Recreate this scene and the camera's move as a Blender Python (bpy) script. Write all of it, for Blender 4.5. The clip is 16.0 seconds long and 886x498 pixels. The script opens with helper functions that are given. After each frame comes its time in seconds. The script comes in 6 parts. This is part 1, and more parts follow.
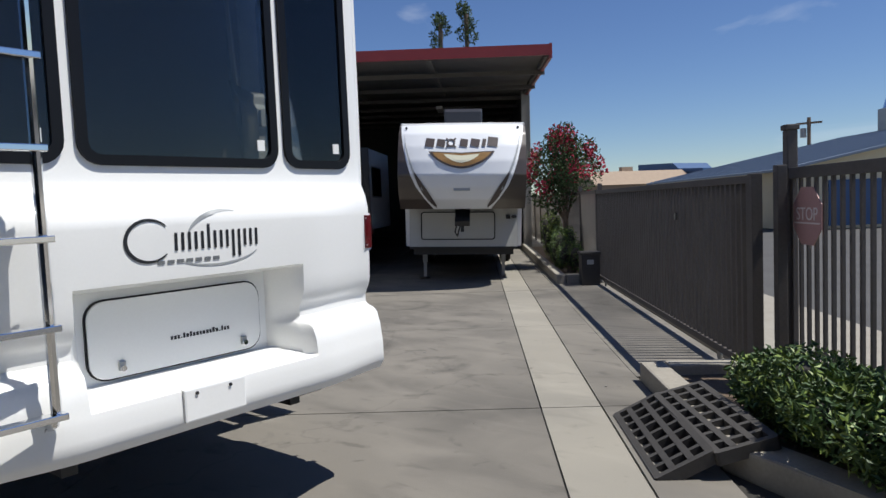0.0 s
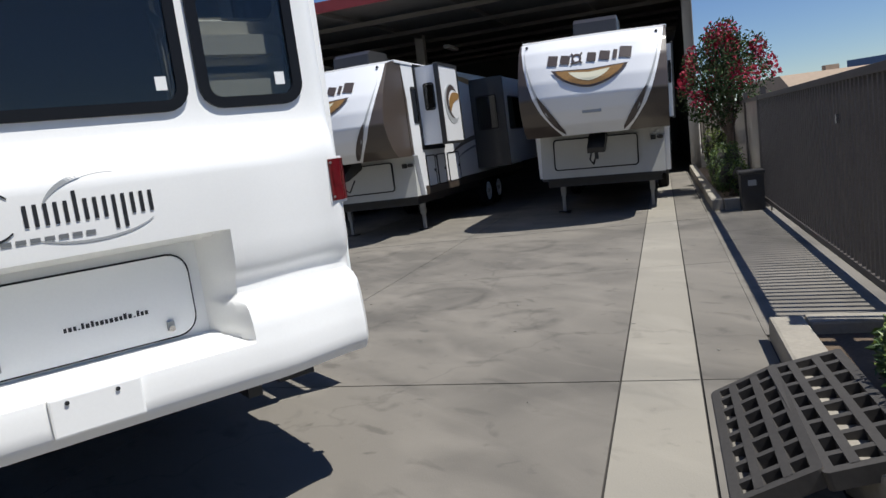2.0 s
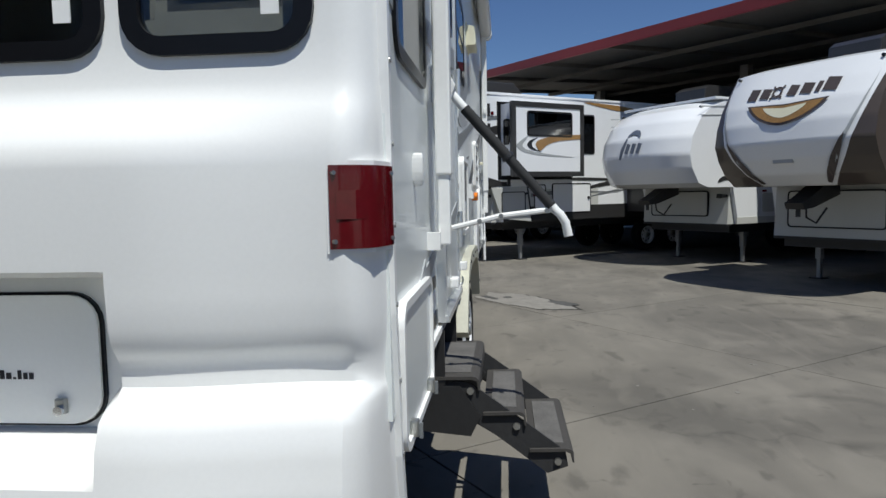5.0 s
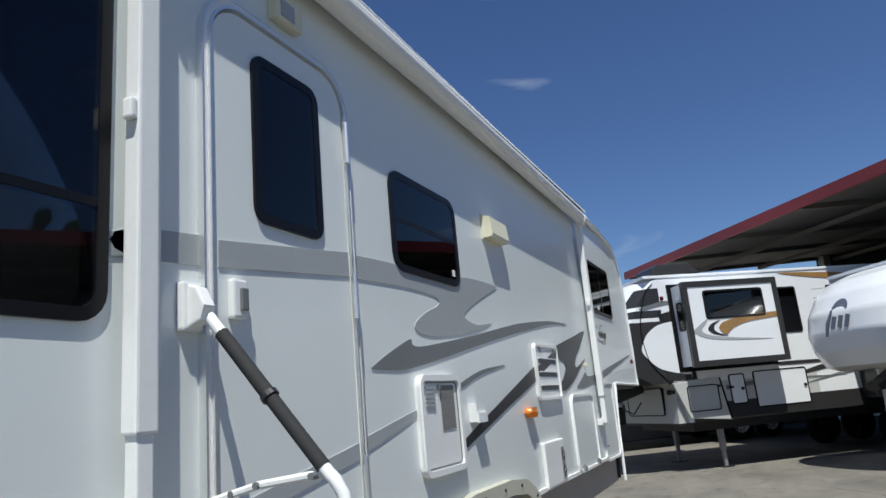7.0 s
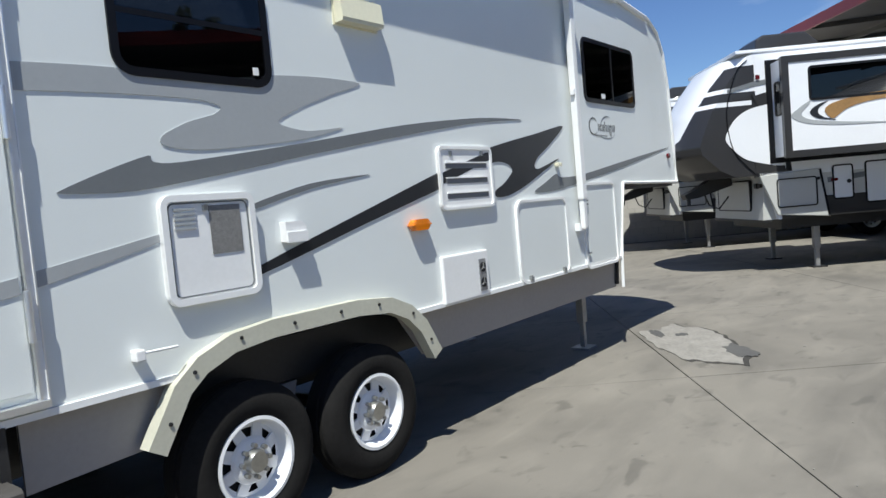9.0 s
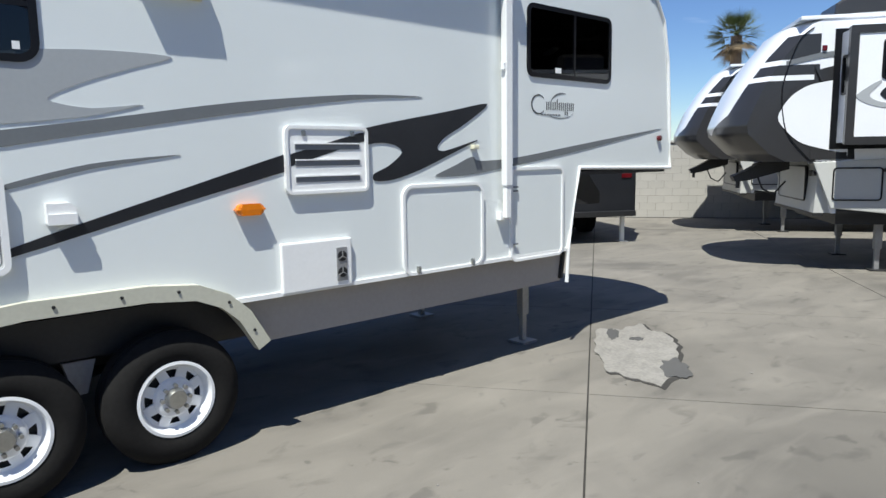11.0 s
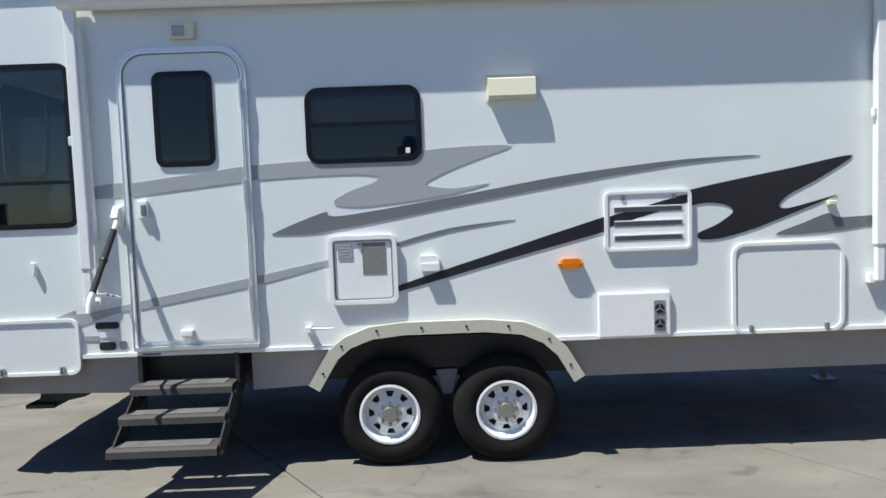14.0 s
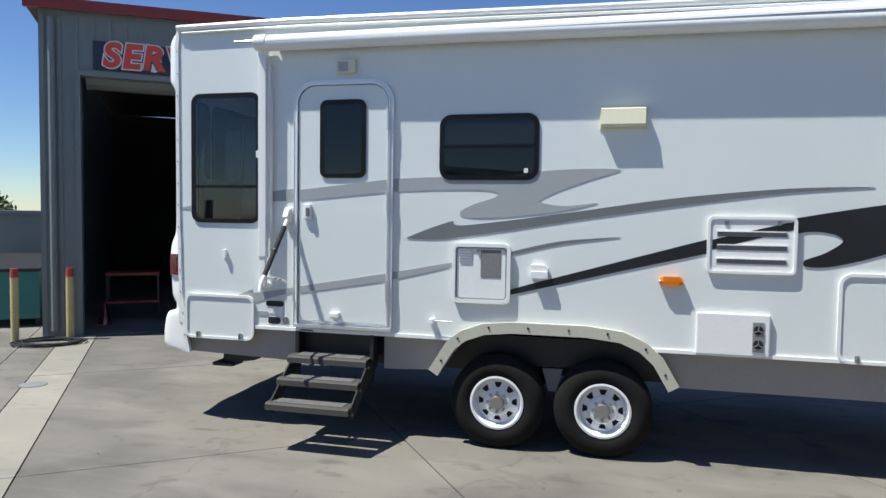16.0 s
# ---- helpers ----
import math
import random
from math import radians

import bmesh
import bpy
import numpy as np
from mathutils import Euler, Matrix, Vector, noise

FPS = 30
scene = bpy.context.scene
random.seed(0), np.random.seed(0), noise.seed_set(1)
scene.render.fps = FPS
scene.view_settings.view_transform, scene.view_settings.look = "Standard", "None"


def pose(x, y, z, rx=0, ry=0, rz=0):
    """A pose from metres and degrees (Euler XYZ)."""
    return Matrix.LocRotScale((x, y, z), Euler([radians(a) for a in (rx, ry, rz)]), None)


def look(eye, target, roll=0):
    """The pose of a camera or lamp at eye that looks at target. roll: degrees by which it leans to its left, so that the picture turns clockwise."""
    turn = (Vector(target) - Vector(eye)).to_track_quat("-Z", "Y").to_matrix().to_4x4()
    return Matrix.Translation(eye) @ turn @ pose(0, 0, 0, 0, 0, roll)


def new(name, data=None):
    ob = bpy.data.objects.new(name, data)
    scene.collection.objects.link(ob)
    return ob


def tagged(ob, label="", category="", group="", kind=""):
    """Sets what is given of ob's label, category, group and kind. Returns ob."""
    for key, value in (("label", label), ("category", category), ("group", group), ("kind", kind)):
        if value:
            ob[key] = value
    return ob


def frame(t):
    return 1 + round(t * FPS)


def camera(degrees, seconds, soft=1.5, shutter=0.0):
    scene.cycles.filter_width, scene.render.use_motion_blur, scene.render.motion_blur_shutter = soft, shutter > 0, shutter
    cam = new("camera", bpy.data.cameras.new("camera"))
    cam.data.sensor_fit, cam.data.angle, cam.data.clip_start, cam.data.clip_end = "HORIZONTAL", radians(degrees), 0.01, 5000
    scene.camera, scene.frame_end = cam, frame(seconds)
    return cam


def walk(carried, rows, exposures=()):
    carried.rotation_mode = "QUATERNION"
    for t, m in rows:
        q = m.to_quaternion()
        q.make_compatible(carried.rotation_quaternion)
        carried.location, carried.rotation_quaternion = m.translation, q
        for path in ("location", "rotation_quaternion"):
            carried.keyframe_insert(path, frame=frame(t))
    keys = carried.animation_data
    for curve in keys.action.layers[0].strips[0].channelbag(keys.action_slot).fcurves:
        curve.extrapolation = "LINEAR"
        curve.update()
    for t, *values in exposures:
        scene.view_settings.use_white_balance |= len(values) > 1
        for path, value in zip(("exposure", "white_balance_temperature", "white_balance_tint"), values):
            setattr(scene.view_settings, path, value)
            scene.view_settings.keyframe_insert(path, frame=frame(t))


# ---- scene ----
cam = camera(65.9, 16.0)
PATH = [
    (0, (-2.646, 2.702, 1.482), (-1.397, 1.145, 1.35), -2.4),
    (0.5, (-2.599, 2.367, 1.443), (-1.373, 0.81, 1.176), -4.5),
    (1, (-2.654, 2.009, 1.423), (-1.193, 0.68, 1.108), -7.0),
    (1.5, (-2.693, 1.735, 1.399), (-1.172, 0.487, 1.038), -7.9),
    (2, (-2.651, 1.438, 1.406), (-1.038, 0.288, 1.126), -7.6),
    (2.5, (-2.605, 1.14, 1.415), (-0.872, 0.155, 1.255), -6.8),
    (3, (-2.598, 0.781, 1.403), (-0.725, 0.094, 1.257), -5.5),
    (3.2, (-2.579, 0.665, 1.389), (-0.692, 0.032, 1.19), -5.0),
    (5.3, (-1.236, -0.401, 1.37), (0.737, -0.11, 1.225), -2.5),
    (5.5, (-1.123, -0.492, 1.376), (0.842, -0.139, 1.255), -3.5),
    (6, (-0.861, -0.825, 1.438), (1.018, -0.201, 1.721), -2.7),
    (6.2, (-0.853, -0.989, 1.442), (0.975, -0.28, 1.837), -3.4),
    (6.5, (-0.624, -1.109, 1.412), (1.172, -0.374, 1.895), -3.1),
    (7, (-0.311, -1.454, 1.438), (1.472, -0.668, 1.889), -5.3),
    (7.5, (0.004, -1.855, 1.411), (1.797, -0.983, 1.566), -4.4),
    (8, (0.363, -2.121, 1.388), (2.125, -1.175, 1.395), -5.1),
    (8.2, (0.496, -2.223, 1.405), (2.241, -1.248, 1.379), -5.4),
    (10.3, (1.978, -3.342, 1.577), (3.175, -1.757, 1.339), -2.5),
    (10.5, (2.109, -3.462, 1.631), (3.34, -1.909, 1.36), -1.8),
    (11, (2.417, -3.579, 1.634), (3.73, -2.094, 1.366), -0.8),
    (11.5, (2.736, -3.601, 1.712), (4.074, -2.139, 1.443), -0.4),
    (12, (2.964, -3.753, 1.761), (4.201, -2.193, 1.579), -0.8),
    (12.5, (3.032, -3.966, 1.78), (4.112, -2.289, 1.635), -1.5),
    (13, (3.027, -4.198, 1.715), (3.726, -2.327, 1.602), -3.3),
    (13.5, (3.165, -4.384, 1.721), (3.448, -2.407, 1.627), -3.6),
    (14, (3.26, -4.565, 1.79), (3.27, -2.57, 1.656), -2.1),
    (14.5, (3.304, -4.82, 1.807), (3.089, -2.835, 1.694), -1.2),
    (15, (3.438, -4.985, 1.809), (3.002, -3.036, 1.723), -0.5),
    (15.5, (3.671, -5.032, 1.866), (3.034, -3.139, 1.773), 0.3),
    (16, (3.72, -5.144, 1.808), (3.238, -3.205, 1.708), 0.8),
]
# One survey unit of the plan is K metres.
K = 1.08
walk(cam, [(t, look(Vector(eye) * K, Vector(target) * K, roll)) for t, eye, target, roll in PATH],
     exposures=[(t, e, 6300 if t > 4 else 6420, 5 if t > 4 else 9) for t, e in ((0, 0.24), (1, 0.28), (3, 0.26), (5.5, -0.15), (7, 0.18), (7.5, 0.2), (8.2, 0.38), (10.5, 0.62), (12, 0.68), (16, 0.6))])

# ---------------- world and sun ----------------
SUN = Vector((-0.42, -0.23, 1.0)).normalized()
world = bpy.data.worlds.new("sky")
scene.world = world
world.use_nodes = True
wt = world.node_tree
sky = wt.nodes.new("ShaderNodeTexSky")
sky.sky_type, sky.sun_disc = "NISHITA", False
sky.sun_elevation = math.asin(SUN.z)
sky.sun_rotation = math.atan2(SUN.x, SUN.y)
sky.air_density, sky.dust_density, sky.ozone_density = 1.0, 0.0, 7.0
bg = wt.nodes["Background"]
bg.inputs["Strength"].default_value = 0.077
# thin wisps of high cloud, the same all round
wc, wm, wn, wr, wx = (wt.nodes.new("ShaderNode" + k) for k in ("TexCoord", "Mapping", "TexNoise", "MapRange", "Mix"))
wm.inputs["Scale"].default_value = (2.2, 2.2, 9.0)
wn.inputs["Scale"].default_value, wn.inputs["Detail"].default_value, wn.inputs["Distortion"].default_value = 1.7, 7, 0.4
wr.inputs[1].default_value, wr.inputs[2].default_value, wr.inputs[4].default_value = 0.66, 0.86, 0.4
wx.data_type = "RGBA"
wx.inputs[7].default_value = (9.0, 9.6, 10.4, 1)
wt.links.new(wc.outputs["Generated"], wm.inputs["Vector"])
wt.links.new(wm.outputs[0], wn.inputs["Vector"])
wt.links.new(wn.outputs["Fac"], wr.inputs[0])
wt.links.new(wr.outputs[0], wx.inputs[0])
wt.links.new(sky.outputs["Color"], wx.inputs[6])
hs = wt.nodes.new("ShaderNodeHueSaturation")
hs.inputs["Saturation"].default_value = 1.06
hs.inputs["Hue"].default_value = 0.51
wt.links.new(wx.outputs[2], hs.inputs["Color"])
wt.links.new(hs.outputs[0], bg.inputs["Color"])
sun = new("sun", bpy.data.lights.new("sun", "SUN"))
sun.data.energy, sun.data.angle, sun.data.color = 4.7, radians(0.53), (1.0, 0.965, 0.91)
sun.matrix_world = look((0, 0, 30), Vector((0, 0, 30)) - SUN)
sky.altitude = 300


# ---------------- materials ----------------
def mat(name, color, rough=0.5, metal=0.0, var=0.08, scale=3.0, fine=40.0, bump=0.1, spec=0.5, coat=0.0, piece=0.0):
    m = bpy.data.materials.new(name)
    m.use_nodes = True
    nt = m.node_tree
    b = nt.nodes["Principled BSDF"]
    b.inputs["Roughness"].default_value, b.inputs["Metallic"].default_value = rough, metal
    b.inputs["Specular IOR Level"].default_value = spec
    b.inputs["Coat Weight"].default_value = coat
    co = nt.nodes.new("ShaderNodeTexCoord")
    n1, n2 = nt.nodes.new("ShaderNodeTexNoise"), nt.nodes.new("ShaderNodeTexNoise")
    n1.inputs["Scale"].default_value, n1.inputs["Detail"].default_value = scale, 6
    n2.inputs["Scale"].default_value, n2.inputs["Detail"].default_value = fine, 3
    for n in (n1, n2):
        nt.links.new(co.outputs["Object"], n.inputs["Vector"])
    add = nt.nodes.new("ShaderNodeMath")
    add.operation = "ADD"
    nt.links.new(n1.outputs["Fac"], add.inputs[0])
    nt.links.new(n2.outputs["Fac"], add.inputs[1])
    last = add
    if piece:
        info = nt.nodes.new("ShaderNodeObjectInfo")
        ml = nt.nodes.new("ShaderNodeMath")
        ml.operation = "MULTIPLY_ADD"
        ml.inputs[1].default_value = piece
        nt.links.new(info.outputs["Random"], ml.inputs[0])
        nt.links.new(add.outputs[0], ml.inputs[2])
        last = ml
    ramp = nt.nodes.new("ShaderNodeMapRange")
    ramp.inputs[1].default_value, ramp.inputs[2].default_value = 0.6, 1.4 + piece
    ramp.inputs[3].default_value, ramp.inputs[4].default_value = 1 - var, 1 + var
    nt.links.new(last.outputs[0], ramp.inputs[0])
    mix = nt.nodes.new("ShaderNodeVectorMath")
    mix.operation = "SCALE"
    mix.inputs[0].default_value = color
    nt.links.new(ramp.outputs[0], mix.inputs["Scale"])
    nt.links.new(mix.outputs[0], b.inputs["Base Color"])
    if bump:
        bp = nt.nodes.new("ShaderNodeBump")
        bp.inputs["Strength"].default_value, bp.inputs["Distance"].default_value = bump, 0.004
        nt.links.new(n2.outputs["Fac"], bp.inputs["Height"])
        nt.links.new(bp.outputs[0], b.inputs["Normal"])
    return m


def glass(name, tint, clear):
    """Tinted pane: part of the light goes through, the rest mirrors."""
    m = bpy.data.materials.new(name)
    m.use_nodes = True
    nt = m.node_tree
    out = nt.nodes["Material Output"]
    nt.nodes.remove(nt.nodes["Principled BSDF"])
    tr, gl, fr, mx = (nt.nodes.new("ShaderNode" + k) for k in ("BsdfTransparent", "BsdfGlossy", "Fresnel", "MixShader"))
    tr.inputs["Color"].default_value = (tint[0] * clear, tint[1] * clear, tint[2] * clear, 1)
    gl.inputs["Roughness"].default_value = 0.01
    fr.inputs["IOR"].default_value = 1.55
    nt.links.new(fr.outputs[0], mx.inputs[0])
    nt.links.new(tr.outputs[0], mx.inputs[1])
    nt.links.new(gl.outputs[0], mx.inputs[2])
    nt.links.new(mx.outputs[0], out.inputs["Surface"])
    return m


def concrete(name, base, dark, streak=1.0):
    """Worn yard concrete: cloudy stains, tyre scuffs, fine cracks and grain."""
    m = mat(name, base, 0.82, var=0.1, scale=0.7, fine=120, bump=0.35, piece=0.25)
    nt = m.node_tree
    b = nt.nodes["Principled BSDF"]
    src = b.inputs["Base Color"].links[0].from_socket
    geo = nt.nodes.new("ShaderNodeNewGeometry")

    def layer(sc, lo, hi, col, rot=0.0, stretch=1.0, amount=1.0, detail=5):
        nonlocal src
        mp, n, r, mx = (nt.nodes.new("ShaderNode" + k) for k in ("Mapping", "TexNoise", "MapRange", "Mix"))
        mp.inputs["Rotation"].default_value = (0, 0, radians(rot))
        mp.inputs["Scale"].default_value = (1, stretch, 1)
        n.inputs["Scale"].default_value, n.inputs["Detail"].default_value = sc, detail
        n.inputs["Distortion"].default_value = 0.6
        r.inputs[1].default_value, r.inputs[2].default_value, r.inputs[4].default_value = lo, hi, amount
        mx.data_type = "RGBA"
        mx.inputs[7].default_value = (*col, 1)
        nt.links.new(geo.outputs["Position"], mp.inputs["Vector"])
        nt.links.new(mp.outputs[0], n.inputs["Vector"])
        nt.links.new(n.outputs["Fac"], r.inputs[0])
        nt.links.new(r.outputs[0], mx.inputs[0])
        nt.links.new(src, mx.inputs[6])
        nt.links.new(mx.outputs[2], b.inputs["Base Color"])
        src = mx.outputs[2]

    layer(0.45, 0.47, 0.68, dark, 20, 1.0, 0.9 * streak)
    layer(0.7, 0.5, 0.75, dark, 54, 2.6, 0.7 * streak)
    layer(0.9, 0.52, 0.74, tuple(c * 1.3 for c in base), 10, 2.2, 0.6)
    layer(0.5, 0.6, 0.72, tuple(c * 1.4 for c in base), -32, 9.0, 0.22, 8)
    layer(2.4, 0.6, 0.7, tuple(c * 0.7 for c in dark), 35, 2.0, 0.5 * streak)
    layer(6.0, 0.66, 0.74, tuple(c * 0.55 for c in dark), 0, 1.0, 0.5)
    def scuff(x, y, radius, width, amount, col):
        """A smeared ring left by a turning tyre."""
        nonlocal src
        sub, ln, dif, ab, r, ml, n, nr, mx = (nt.nodes.new("ShaderNode" + k) for k in ("VectorMath", "VectorMath", "Math", "Math", "MapRange", "Math", "TexNoise", "MapRange", "Mix"))
        sub.operation, ln.operation, dif.operation, ab.operation, ml.operation = "SUBTRACT", "LENGTH", "SUBTRACT", "ABSOLUTE", "MULTIPLY"
        sub.inputs[1].default_value = (x * K, y * K, 0)
        dif.inputs[1].default_value = radius
        r.inputs[1].default_value, r.inputs[2].default_value, r.inputs[3].default_value, r.inputs[4].default_value = 0.0, width, amount, 0.0
        n.inputs["Scale"].default_value, n.inputs["Detail"].default_value = 3.0, 6
        nr.inputs[1].default_value, nr.inputs[2].default_value = 0.4, 0.62
        mx.data_type = "RGBA"
        mx.inputs[7].default_value = (*col, 1)
        nt.links.new(geo.outputs["Position"], sub.inputs[0])
        nt.links.new(sub.outputs[0], ln.inputs[0])
        nt.links.new(ln.outputs["Value"], dif.inputs[0])
        nt.links.new(dif.outputs[0], ab.inputs[0])
        nt.links.new(ab.outputs[0], r.inputs[0])
        nt.links.new(geo.outputs["Position"], n.inputs["Vector"])
        nt.links.new(n.outputs["Fac"], nr.inputs[0])
        nt.links.new(r.outputs[0], ml.inputs[0])
        nt.links.new(nr.outputs[0], ml.inputs[1])
        nt.links.new(ml.outputs[0], mx.inputs[0])
        nt.links.new(src, mx.inputs[6])
        src = mx.outputs[2]

    if streak == 1.0:
        for a, v, rad in ((2.5, -0.1, 0.3), (4.5, -0.2, 0.32), (3.4, 0.9, 0.5), (6.3, 0.6, 0.45), (6.6, 3.2, 0.6), (2.2, 4.2, 0.7)):
            scuff(a * 0.585 + v * 0.811, -a * 0.811 + v * 0.585, rad, 0.13, 0.75, tuple(c * 0.75 for c in dark))
    vo, r, mx = (nt.nodes.new("ShaderNode" + k) for k in ("TexVoronoi", "MapRange", "Mix"))
    vo.feature = "DISTANCE_TO_EDGE"
    vo.inputs["Scale"].default_value = 0.16
    wob, ad = nt.nodes.new("ShaderNodeTexNoise"), nt.nodes.new("ShaderNodeVectorMath")
    wob.inputs["Scale"].default_value, wob.inputs["Detail"].default_value = 2.0, 6
    ad.operation = "ADD"
    nt.links.new(geo.outputs["Position"], wob.inputs["Vector"])
    nt.links.new(geo.outputs["Position"], ad.inputs[0])
    nt.links.new(wob.outputs["Color"], ad.inputs[1])
    nt.links.new(ad.outputs[0], vo.inputs["Vector"])
    r.inputs[1].default_value, r.inputs[2].default_value = 0.001, 0.004
    r.inputs[3].default_value, r.inputs[4].default_value = 0.2, 0.0
    mx.data_type = "RGBA"
    mx.inputs[7].default_value = (*[c * 0.4 for c in dark], 1)
    nt.links.new(vo.outputs["Distance"], r.inputs[0])
    nt.links.new(r.outputs[0], mx.inputs[0])
    nt.links.new(src, mx.inputs[6])
    nt.links.new(mx.outputs[2], b.inputs["Base Color"])
    return m


